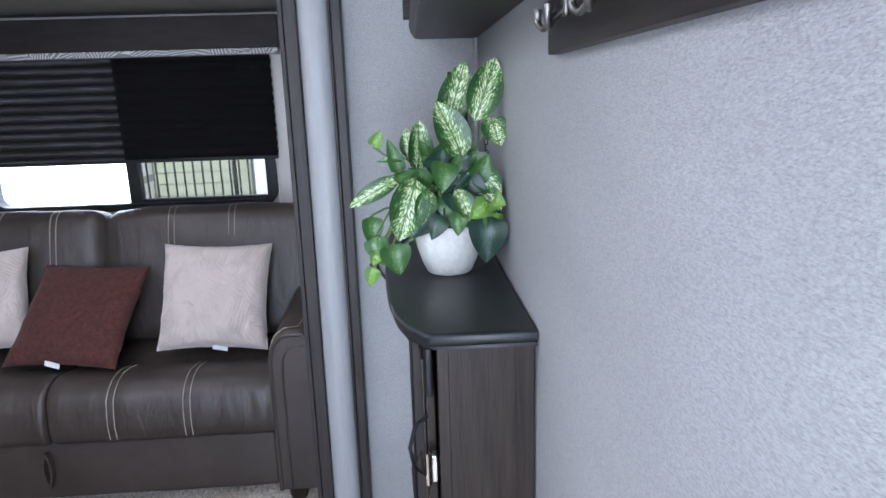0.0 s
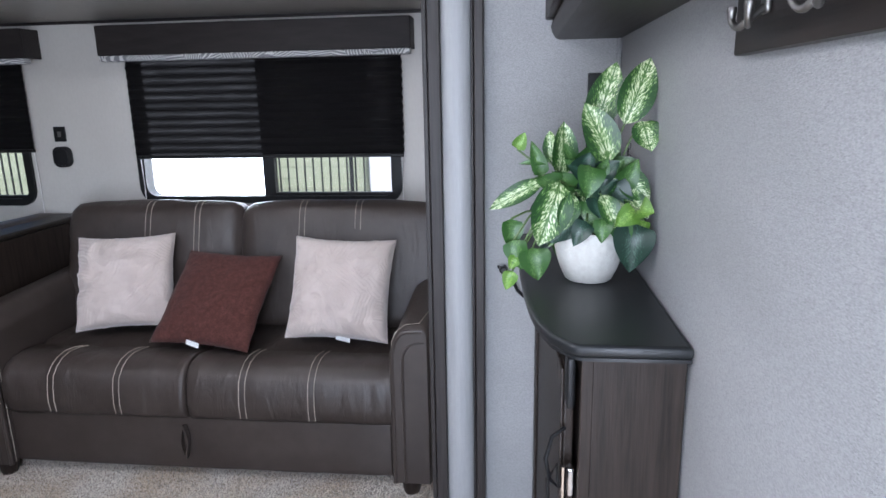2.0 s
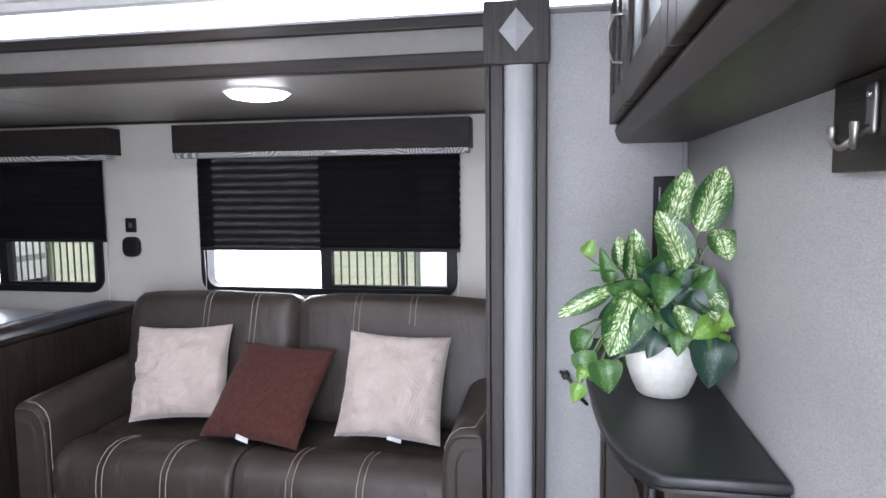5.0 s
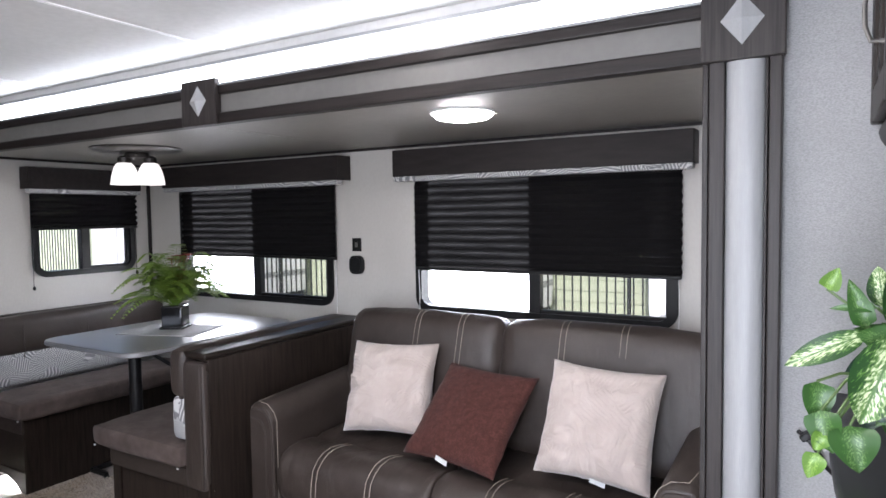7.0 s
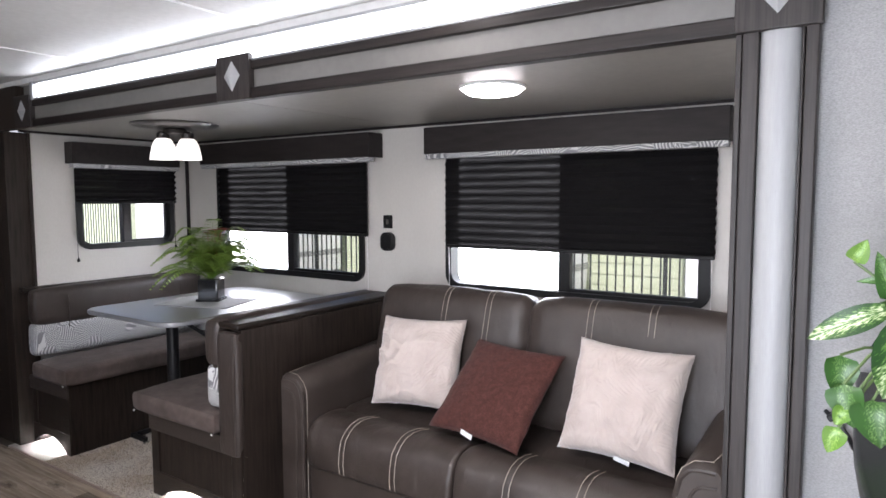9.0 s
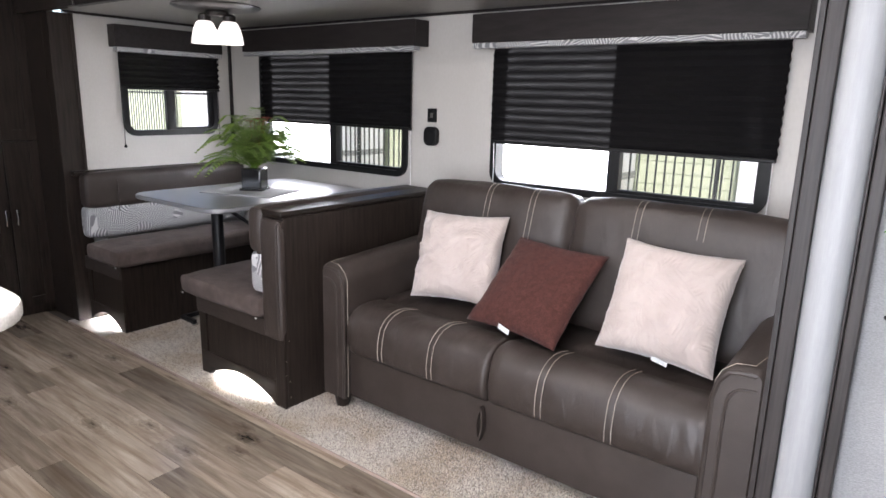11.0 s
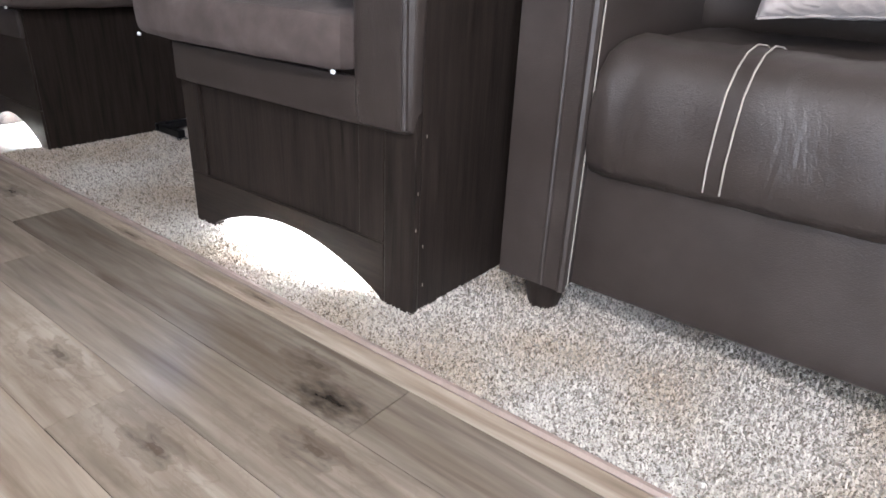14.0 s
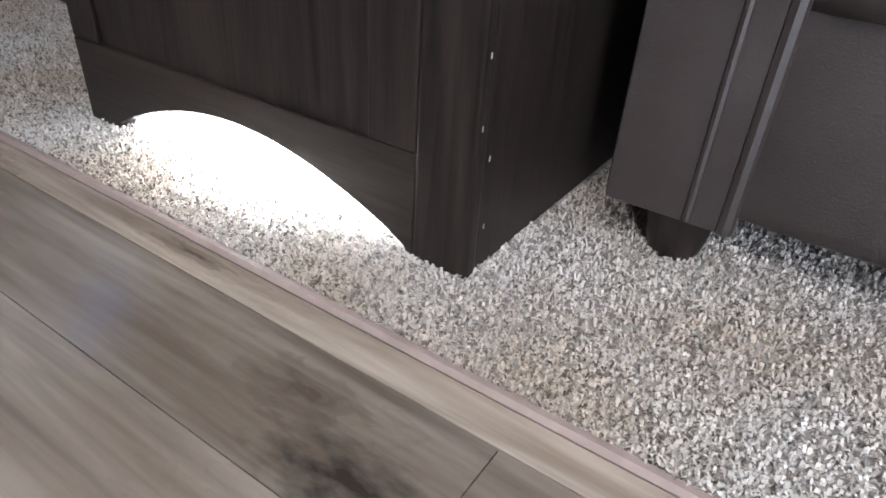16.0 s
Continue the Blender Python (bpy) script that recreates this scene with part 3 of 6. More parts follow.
def pillow(size, thick, seed, wrinkle):
    """A square throw pillow, flat on its back at the origin, with drawn-in edges, pulled-out corners and creases that run in from the seams."""
    bm = bmesh.new()
    n = 34
    grid = {}
    for s in (1, -1):
        for i in range(n + 1):
            for j in range(n + 1):
                if s < 0 and (i in (0, n) or j in (0, n)):
                    grid[s, i, j] = grid[1, i, j]
                    continue
                u, v = 2 * i / n - 1, 2 * j / n - 1
                full = max(0, (1 - u * u) * (1 - v * v))
                t = thick * full ** 0.42
                x = size / 2 * u * (1 - 0.07 * (1 - v * v) * abs(u) ** 3)
                y = size / 2 * v * (1 - 0.07 * (1 - u * u) * abs(v) ** 3)
                rim = max(abs(u), abs(v)) ** 6
                # the seam wavers a little; creases fan in from it
                wave = 0.0035 * rim * noise.noise(Vector((u * 6 + seed, v * 6, 4.0)))
                k = noise.noise(Vector((u * 4 + seed, v * 4, s))) + 0.5 * noise.noise(Vector((u * 11 + seed, v * 9, s)))
                along = v if abs(u) > abs(v) else u
                fan = noise.noise(Vector((along * 15 + seed, 3.0 * max(abs(u), abs(v)), s * 2.0))) * max(abs(u), abs(v)) ** 2.5
                lift = (wrinkle * (k + 0.9 * fan) * min(1, t / thick * 2)) if full > 0 else 0
                grid[s, i, j] = bm.verts.new((x + wave, y + wave, s * (t + lift) + (0.010 * rim * noise.noise(Vector((u * 3 + seed, v * 3, 9.0))))))
    for s in (1, -1):
        for i in range(n):
            for j in range(n):
                f = [grid[s, i, j], grid[s, i + 1, j], grid[s, i + 1, j + 1], grid[s, i, j + 1]]
                bm.faces.new(f if s > 0 else f[::-1])
    return bm


def eased(pts, n=6):
    """A smooth curve through the given bends."""
    ps = [Vector(p) for p in pts]
    ps = [2 * ps[0] - ps[1]] + ps + [2 * ps[-1] - ps[-2]]
    out = []
    for a, b, c, d in zip(ps, ps[1:], ps[2:], ps[3:]):
        for i in range(n):
            u = i / n
            out.append(0.5 * (2 * b + (c - a) * u + (2 * a - 5 * b + 4 * c - d) * u * u + (3 * b - a - 3 * c + d) * u ** 3))
    return [tuple(p) for p in out + [ps[-2]]]


def rounded(w, h, r, k=6):
    """The outline of a rounded rectangle round the origin."""
    out = []
    for sx, sy, a0 in ((1, 1, 0), (-1, 1, 90), (-1, -1, 180), (1, -1, 270)):
        for i in range(k + 1):
            a = radians(a0 + 90 * i / k)
            out.append((sx * (w / 2 - r) + r * math.cos(a), sy * (h / 2 - r) + r * math.sin(a)))
    return out


def ring(outer, inner, d0, d1, bevel=0.0):
    """A frame between two outlines of as many points, from depth d0 to d1 (along z)."""
    bm = bmesh.new()
    rows = [[bm.verts.new((x, y, d)) for x, y in o] for o, d in ((outer, d0), (outer, d1), (inner, d1), (inner, d0))]
    n = len(outer)
    for a, b in ((0, 1), (1, 2), (2, 3), (3, 0)):
        for i in range(n):
            bm.faces.new((rows[a][i], rows[a][(i + 1) % n], rows[b][(i + 1) % n], rows[b][i]))
    bmesh.ops.recalc_face_normals(bm, faces=bm.faces[:])
    return bm


def mesh(name, bm, material, smooth=None):
    me = bpy.data.meshes.new(name)
    if smooth:
        flat = bm.faces.layers.int.get("flat")
        for f in bm.faces:
            f.smooth = not (flat and f[flat])
        for e in bm.edges:
            if len(e.link_faces) == 2 and e.calc_face_angle(0) > radians(smooth):
                e.smooth = False
    bm.to_mesh(me)
    bm.free()
    me.materials.append(material)
    return me


def part(name, bm, material, parent, label="", smooth=40):
    ob = new(name, mesh(name, bm, material, smooth))
    ob.parent = parent
    return tagged(ob, label=label)


def single(name, bm, material, label, category, kind="", group="", smooth=40):
    return tagged(new(name, mesh(name, bm, material, smooth)), label, category, group, kind)


def thing(name, label, category, at=(0, 0, 0), group="", kind=""):
    ob = new(name)
    ob.location = at
    ob.empty_display_size = 0.05
    return tagged(ob, label, category, group, kind)


def settle(ob):
    """Parts were made in world places: take the thing's own place off them."""
    for c in ob.children:
        c.matrix_parent_inverse = Matrix.Translation(ob.location).inverted()


# ---- large structure ----
def wall_y(y0, y1, x0, x1, z0, z1, holes):
    """A wall along x with rectangular holes (x0, x1, z0, z1), side by side."""
    out, last = [], x0
    for a, b, c, d in sorted(holes):
        out += [box(last, a, y0, y1, z0, z1), box(a, b, y0, y1, z0, c), box(a, b, y0, y1, d, z1)]
        last = b
    out.append(box(last, x1, y0, y1, z0, z1))
    return join(*out)


W1 = (-1.555, -0.345, 0.885, 1.56)   # sofa window: x0, x1, z0, z1
W2 = (-3.285, -2.075, 0.875, 1.56)   # dinette window
W3 = (2.755, 3.365, 1.03, 1.56)      # end window: y0, y1, z0, z1
IN = 0.02
single("wall_north", wall_y(YB, YB + 0.05, XE - 0.05, XA + 0.05, 0.0, ZC + 0.04, [(W[0] + IN, W[1] - IN, W[2] + IN, W[3] - IN) for W in (W1, W2)]), SLIDEWALL, "cream textured vinyl rear wall of slide-out", "wall", "structure")
YW0 = 2.532
endw = join(box(XE - 0.05, XE, YW0, W3[0] + IN, 0, ZC + 0.04), box(XE - 0.05, XE, W3[1] - IN, YB, 0, ZC + 0.04),
            box(XE - 0.05, XE, W3[0] + IN, W3[1] - IN, 0, W3[2] + IN), box(XE - 0.05, XE, W3[0] + IN, W3[1] - IN, W3[3] - IN, ZC + 0.04))
single("wall_west", endw, SLIDEWALL, "cream textured vinyl end wall beside dinette", "wall", "structure")
single("wall_slide_end", box(XA, XA + 0.05, YS + 0.05, YB, 0.0, ZC + 0.04), SLIDEWALL, "cream textured vinyl end wall beside sofa", "wall", "structure")
single("wall_side", join(box(0.03, XR, YS, YS + 0.05, 0.0, ZM), box(XL, -3.66, YS, YS + 0.05, 0.0, ZM), box(-3.66, 0.03, YS, YS + 0.05, ZC + 0.04, ZM)), WALL, "pale grey textured vinyl side wall", "wall", "structure")
single("wall_east", box(XR, XR + 0.05, YO - 0.05, YS + 0.05, 0.0, ZM), WALL, "pale grey textured vinyl end wall", "wall", "structure")
single("wall_south", wall_y(YO - 0.05, YO, XL, XR, 0.0, ZM, [(-2.95, -1.65, 1.05, 1.65), (-0.38, 0.26, 0.05, 1.82)]), WALL, "pale grey vinyl wall opposite the slide-out", "wall", "structure")
single("wall_far_west", box(XL - 0.05, XL, YO - 0.05, YS + 0.05, 0.0, ZM), WALL, "pale grey vinyl far end wall", "wall", "structure")
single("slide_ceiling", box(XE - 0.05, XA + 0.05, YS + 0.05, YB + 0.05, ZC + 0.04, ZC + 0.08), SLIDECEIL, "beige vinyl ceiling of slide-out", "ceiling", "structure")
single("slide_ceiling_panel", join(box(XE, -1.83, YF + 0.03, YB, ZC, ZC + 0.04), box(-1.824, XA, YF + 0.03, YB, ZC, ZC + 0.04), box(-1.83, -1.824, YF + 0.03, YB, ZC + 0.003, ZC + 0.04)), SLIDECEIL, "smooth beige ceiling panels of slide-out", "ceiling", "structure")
edges = [XL, -3.66, -2.62, -1.56, -0.5, XR]
single("ceiling", join(*[box(a + 0.003, b - 0.003, YO, YS, ZM, ZM + 0.04) for a, b in zip(edges, edges[1:])], box(XL, XR, YO, YS, ZM + 0.004, ZM + 0.05)), CEIL, "white vinyl ceiling panels with narrow seams", "ceiling", "structure")
tr = [box(b - 0.006, b + 0.006, YO, YS - 0.06, ZM - 0.003, ZM) for b in edges[1:-1]]
single("ceiling_trim", join(*tr), WHITEPAINT, "thin white seam strips on ceiling", "trim", "structure")
# corner moulding between the side wall and the end wall, and the dark line under the slide-out's ceiling
single("trim_corner", box(XR - 0.012, XR, YS - 0.012, YS, 0.0, 1.47, 0.004), WALL, "narrow grey corner moulding", "trim", "structure")
single("trim_slide_corner", box(XE, XE + 0.018, YB - 0.018, YB, 0.85, ZC, 0.004), FELT, "narrow dark corner moulding", "trim", "structure")
single("trim_slide_ceiling", join(box(XE, XA, YB - 0.012, YB, ZC - 0.012, ZC), box(XE, XE + 0.012, YF + 0.1, YB - 0.014, ZC - 0.012, ZC)), FELT, "thin dark moulding under slide-out ceiling", "trim", "structure")

# floors
single("subfloor", join(box(XL, XR + 0.05, YO - 0.05, YF - 0.01, -0.06, -0.006), box(XL, XE - 0.0505, YF - 0.01, YS + 0.05, -0.06, -0.006)), JOINT, "dark joints under plank floor", "floor", "structure")
single("slide_floor", box(XE - 0.05, XA + 0.05, YF - 0.01, YB + 0.05, -0.06, 0.004), CARPETBASE, "beige and grey flecked carpet of slide-out", "carpet", "structure", smooth=None)
single("carpet_edge_trim", tube([(x, YF - 0.012, 0.0035) for x in (XE - 0.02, -2.5, -1.2, -0.05)], 0.006, 6), pbr("pink_beige_edging", (0.34, 0.26, 0.22), rough=0.5, scale=30), "narrow beige edging between carpet and planks", "trim", "structure")

# ---- trim round the slide-out's opening ----
beam = thing("trim_fascia", "dark trim beams with a pale panel over slide-out", "trim", (-1.6, YF, 1.7), kind="structure")
part("beam", box(-3.22, -0.09, YF - 0.012, YF + 0.03, 1.666, 1.702, 0.004), TRIMX, beam)
part("beam", box(-3.22, -0.09, YF - 0.012, YF + 0.03, 1.763, 1.792, 0.004), TRIMX, beam)
part("panel", box(-3.22, -0.09, YF + 0.004, YF + 0.03, 1.702, 1.763), PANEL, beam, "pale grey vinyl panel")
settle(beam)
led = thing("led_light_strip", "lit white led strip along ceiling edge", "light", (-1.5, YF, 1.8))
part("diffuser", box(-3.14, 0.40, YF - 0.004, YF + 0.03, 1.800, 1.862, 0.006), LED, led, "glowing white diffuser")
part("channel", join(box(-3.16, 0.40, YF - 0.012, YF + 0.03, 1.792, 1.799), box(-3.16, 0.40, YF - 0.012, YF + 0.03, 1.863, 1.874, 0.002)), ALU, led, "slim metal channel")
part("cap", box(-3.19, -3.16, YF - 0.016, YF + 0.03, 1.79, 1.876, 0.003), ALU, led, "metal end cap")
settle(led)
single("trim_cornice", box(XL, XR, YF + 0.03, YS, 1.792, ZM), PANEL, "pale backing above slide-out opening", "trim", "structure")
single("trim_cornice_top", box(XL, XR, YF - 0.002, YF + 0.029, 1.876, ZM), CEIL, "pale strip under main ceiling", "trim", "structure")


def pillar(x0, s):
    """Upright trim: dark band, half-round aluminium, dark band; s: 1 as at the sofa, -1 mirrored."""
    p = thing("trim_pillar", "aluminium pillar between dark bands beside opening", "pillar", (x0, YF, 0), kind="structure")
    def bx(a, b, *r, **k):
        a, b = sorted((x0 + s * a, x0 + s * b))
        return box(a, b, *r, **k)
    part("band", join(bx(0.0, 0.012, YF - 0.006, YS, 0, 1.668, bevel=0.002), bx(0.014, 0.046, YF - 0.012, YS, 0, 1.668, bevel=0.003)), TRIM, p, "dark taupe band")
    half = [(x0 + s * (0.084 + 0.038 * math.cos(a)), YF + 0.004 - 0.020 * math.sin(a)) for a in [math.pi * i / 14 for i in range(15)]]
    half += [(x0 + s * 0.046, YS), (x0 + s * 0.122, YS)]
    part("column", prism(half, 0, 1.668), ALU, p, "half-round satin aluminium")
    part("band", join(bx(0.122, 0.128, YF - 0.006, YS, 0, 1.668, bevel=0.002), bx(0.13, 0.154, YF - 0.012, YS, 0, 1.668, bevel=0.003)), TRIM, p, "dark taupe band")
    settle(p)
    return p


pillar(-0.092, 1)
single("trim_dark_post", join(box(-3.668, -3.588, 2.404, 2.53, 0.004, ZC - 0.014, 0.003), box(-3.586, -3.578, 2.512, 2.528, 0.85, ZC - 0.014, 0.002)), WOOD, "dark upright trim on the slide-out end wall", "trim", "structure")
single("filler_panel", join(box(-3.886, -3.663, YS - 0.012, YS - 0.001, 0.004, ZM - 0.002), box(-3.886, -3.345, YF - 0.012, YF + 0.028, 1.668, 1.874)), WOOD, "dark walnut filler panel beside pantry", "wall panel", "structure")


def rosette(x0, x1):
    r = thing("trim_rosette", "dark square block with a silver diamond", "trim", ((x0 + x1) / 2, YF, 1.666), kind="structure", group="diamond blocks on the slide-out trim")
    part("block", box(x0, x1, YF - 0.024, YF + 0.002, 1.664, 1.817, 0.004), TRIM, r)
    cx, cz, w, h = (x0 + x1) / 2, 1.745, 0.042, 0.052
    bm = bmesh.new()
    base = [bm.verts.new((cx + a * w, YF - 0.024, cz + b * h)) for a, b in ((1, 0), (0, 1), (-1, 0), (0, -1))]
    tip = bm.verts.new((cx, YF - 0.038, cz))
    for i in range(4):
        bm.faces.new((base[i], base[(i + 1) % 4], tip))
    bmesh.ops.recalc_face_normals(bm, faces=bm.faces[:])
    part("diamond", bm, ALU, r, "silver pyramid diamond", smooth=None)
    settle(r)


rosette(-0.094, 0.068)
rosette(-1.788, -1.614)
rosette(-3.34, -3.18)


# ---- windows, blinds, valances ----
def window(name, w, h, mull, m, label):
    """A black slider window, made flat round the origin (x across, y up, z to the room) and put at m."""
    win = thing(name, label, "window", kind="structure")
    win.matrix_world = m
    part("window_frame", ring(rounded(w, h, 0.075, 8), rounded(w - 0.064, h - 0.064, 0.05, 8), -0.05, 0.014), BLACK, win, "black rounded frame")
    part("mullion", box(mull - 0.026, mull + 0.026, -h / 2 + 0.03, h / 2 - 0.03, -0.035, 0.006, 0.003), BLACK, win, "black meeting stile")
    part("rail", join(box(mull + 0.026, w / 2 - 0.03, -h / 2 + 0.03, -h / 2 + 0.046, -0.03, 0.0, 0.002), box(w / 2 - 0.05, w / 2 - 0.034, -h / 2 + 0.05, h / 2 - 0.05, -0.03, -0.002, 0.002)), BLACK, win, "black sash of the sliding pane")
    for a, b, d in ((-w / 2 + 0.02, mull, -0.03), (mull, w / 2 - 0.02, -0.018)):
        p = part("pane", box(a, b, -h / 2 + 0.02, h / 2 - 0.02, d, d + 0.003), GLASS, win, "clear glass pane")
        p.visible_shadow = False
    part("insect_screen", box(mull + 0.02, w / 2 - 0.02, -h / 2 + 0.03, h / 2 - 0.03, -0.044, -0.043), SCREEN, win, "black insect screen")
    return win


def facing_room(x, z):
    return Matrix.Translation((x, YB, z)) @ Matrix.Rotation(radians(90), 4, "X")


def facing_east(y, z):
    return Matrix.Translation((XE, y, z)) @ Matrix.Rotation(radians(90), 4, "Z") @ Matrix.Rotation(radians(90), 4, "X")


def mid(a, b):
    return (a + b) / 2


window("window_1", W1[1] - W1[0], W1[3] - W1[2], -0.945 - mid(W1[0], W1[1]), facing_room(mid(W1[0], W1[1]), mid(W1[2], W1[3])), "black-framed sliding window behind sofa")
window("window_2", W2[1] - W2[0], W2[3] - W2[2], -2.64 - mid(W2[0], W2[1]), facing_room(mid(W2[0], W2[1]), mid(W2[2], W2[3])), "black-framed sliding window over dinette table")
window("window_3", W3[1] - W3[0], W3[3] - W3[2], 3.055 - mid(W3[0], W3[1]), facing_east(mid(W3[0], W3[1]), mid(W3[2], W3[3])), "small black-framed sliding window over dinette bench")


def shade(w, top, bottom, m, label, cords):
    """A pleated shade part-way down, with bottom bar and cords; made like window()."""
    s = thing("pleated_shade", label, "window shade", group="black pleated shades")
    s.matrix_world = m
    n = max(8, int((top - bottom) / 0.018) // 2 * 2)
    bm = bmesh.new()
    rows = []
    cols = 24
    for i in range(n + 1):
        z = top + (bottom + 0.012 - top) * i / n
        d = 0.029 if i % 2 else 0.0165
        rows.append([bm.verts.new(((w + (0.010 if i % 2 else -0.004)) * (k / cols - 0.5), z, d + 0.0012 * noise.noise(Vector((k * 0.7, i * 0.9, 1))))) for k in range(cols + 1)])
    for a, b in zip(rows, rows[1:]):
        for k in range(cols):
            bm.faces.new((a[k], a[k + 1], b[k + 1], b[k]))
    part("cloth", bm, BLIND, s, "black pleated cloth", smooth=None)
    part("bottom_bar", box(-w / 2, w / 2, bottom, bottom + 0.014, 0.0145, 0.032, 0.003), BLACK, s, "slim black bottom bar")
    part("head_rail", box(-w / 2, w / 2, top, top + 0.02, 0.004, 0.03, 0.003), BLACK, s)
    for x, low in cords:
        part("cord", tube([(x, bottom + 0.004, 0.02), (x + 0.002, mid(low, bottom), 0.017), (x, low, 0.016)], 0.0018, 5), PAPER if low < -0.34 else BLACK, s, "thin cord")
    return s


zc = mid(W1[2], W1[3])
shade(1.213, 1.535 - zc, 1.088 - zc, Matrix.Translation((0.012, 0, 0)) @ facing_room(mid(W1[0], W1[1]), zc), "black pleated shade half drawn over sofa window", ((-0.594, -0.345), (0.596, -0.345)))
shade(1.21, 1.535 - zc, 1.122 - zc, Matrix.Translation((0.035, 0, 0)) @ facing_room(mid(W2[0], W2[1]), zc), "black pleated shade half drawn over dinette window", ((0.60, -0.41),))
zc = mid(W3[2], W3[3])
shade(0.625, 1.51 - zc, 1.293 - zc, facing_east(mid(W3[0], W3[1]), zc), "black pleated shade partly drawn over small window", ((-0.31, -0.32), (0.305, -0.28)))
for x, y, z in ((-2.078, YB - 0.02, 0.795), (XE + 0.02, 2.75, 0.972), (XE + 0.02, 3.365, 1.012)):
    single("cord_knob", moved(lathe([(0.0, 0.016), (0.004, 0.014), (0.009, 0.002), (0.006, -0.006), (0.0, -0.008)], 10), Matrix.Translation((x, y, z))), BLACK, "small black knob on shade cord", "cord knob")


def valance(w, h, d, m, label):
    v = thing("window_valance", label, "valance", group="window valances")
    v.matrix_world = m
    t = 0.014
    part("front_board", box(-w / 2, w / 2, -h / 2, h / 2, d - t, d, 0.003), FELT, v)
    part("side_board", box(-w / 2, -w / 2 + t, -h / 2, h / 2, 0.001, d - t), FELT, v)
    part("side_board", box(w / 2 - t, w / 2, -h / 2, h / 2, 0.001, d - t), FELT, v)
    part("top_board", box(-w / 2 + t, w / 2 - t, h / 2 - t, h / 2, 0.001, d - t), FELT, v)
    part("hem", box(-w / 2 + 0.004, w / 2 - 0.004, -h / 2 - 0.024, -h / 2 - 0.0005, d - 0.05, d - 0.003, 0.004), PATTERN, v, "grey leaf-pattern cloth hem")
    return v


valance(1.337, 0.122, 0.112, facing_room(-0.944, 1.591), "dark valance with patterned hem over sofa window")
valance(1.36, 0.122, 0.112, facing_room(-2.63, 1.591), "dark valance with patterned hem over dinette window")
valance(0.66, 0.118, 0.085, facing_east(3.04, 1.578), "short dark valance with patterned hem over small window")

# wall outlets between the windows
o = thing("wall_outlet", "black square outlet plate on cream wall", "outlet", (-1.917, YB, 1.17))
part("plate", box(-1.945, -1.889, YB - 0.008, YB - 0.0005, 1.168, 1.236, 0.003), BLACK, o)
part("socket", box(-1.925, -1.909, YB - 0.0105, YB - 0.0075, 1.19, 1.214, 0.001), NICKEL, o, "small grey socket")
settle(o)
o = thing("outlet_cover", "black rounded weatherproof outlet cover on wall", "outlet", (-1.91, YB, 1.05))
part("cover", moved(prism(rounded(0.083, 0.094, 0.03), 0, 0.03, 0.006), Matrix.Translation((-1.910, YB - 0.0005, 1.1)) @ Matrix.Rotation(radians(90), 4, "X")), BLACK, o)
part("lid_edge", moved(ring(rounded(0.07, 0.08, 0.026), rounded(0.062, 0.072, 0.022), 0.029, 0.032), Matrix.Translation((-1.910, YB - 0.0005, 1.1)) @ Matrix.Rotation(radians(90), 4, "X")), BLACKMETAL, o)
settle(o)

# ---- ceiling lamps ----
p = thing("ceiling_light", "lit oval white ceiling lamp in slide-out", "ceiling light", (-0.885, 2.74, ZC))
bm = moved(lathe([(0.0, -0.030), (0.05, -0.029), (0.085, -0.022), (0.10, -0.010), (0.10, -0.002)], 32), Matrix.Translation((-0.885, 2.74, ZC)))
part("lens", bm, PUCK, p, "glowing frosted lens")
part("base", moved(lathe([(0.108, -0.008), (0.11, -0.004), (0.11, -0.0005)], 32), Matrix.Translation((-0.885, 2.74, ZC))), PAPER, p, "white base ring")
settle(p)
p = thing("ceiling_light", "lit round ceiling lamp on main ceiling", "ceiling light", (-0.80, 2.2, ZM))
part("lens", moved(lathe([(0.0, -0.022), (0.04, -0.020), (0.06, -0.012), (0.07, -0.002)], 28), Matrix.Translation((-0.80, 2.2, ZM))), PUCK, p, "glowing frosted lens")
part("base", moved(lathe([(0.072, -0.010), (0.08, -0.005), (0.08, -0.0005)], 28), Matrix.Translation((-0.80, 2.2, ZM))), NICKEL, p, "nickel base ring")
settle(p)

# three unseen lamps added as fill, to brighten the planks and carpet
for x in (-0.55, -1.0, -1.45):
    p = thing("ceiling_light", "added fill lamp on ceiling over aisle, out of view", "ceiling light", (x, 1.25, ZM), group="aisle ceiling lamps")
    part("lens", moved(lathe([(0.0, -0.022), (0.04, -0.020), (0.06, -0.012), (0.07, -0.002)], 28), Matrix.Translation((x, 1.25, ZM))), FILL_LIGHT, p, "glowing frosted lens")
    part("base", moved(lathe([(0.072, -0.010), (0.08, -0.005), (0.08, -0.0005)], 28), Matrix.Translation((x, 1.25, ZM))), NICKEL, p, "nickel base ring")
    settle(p)

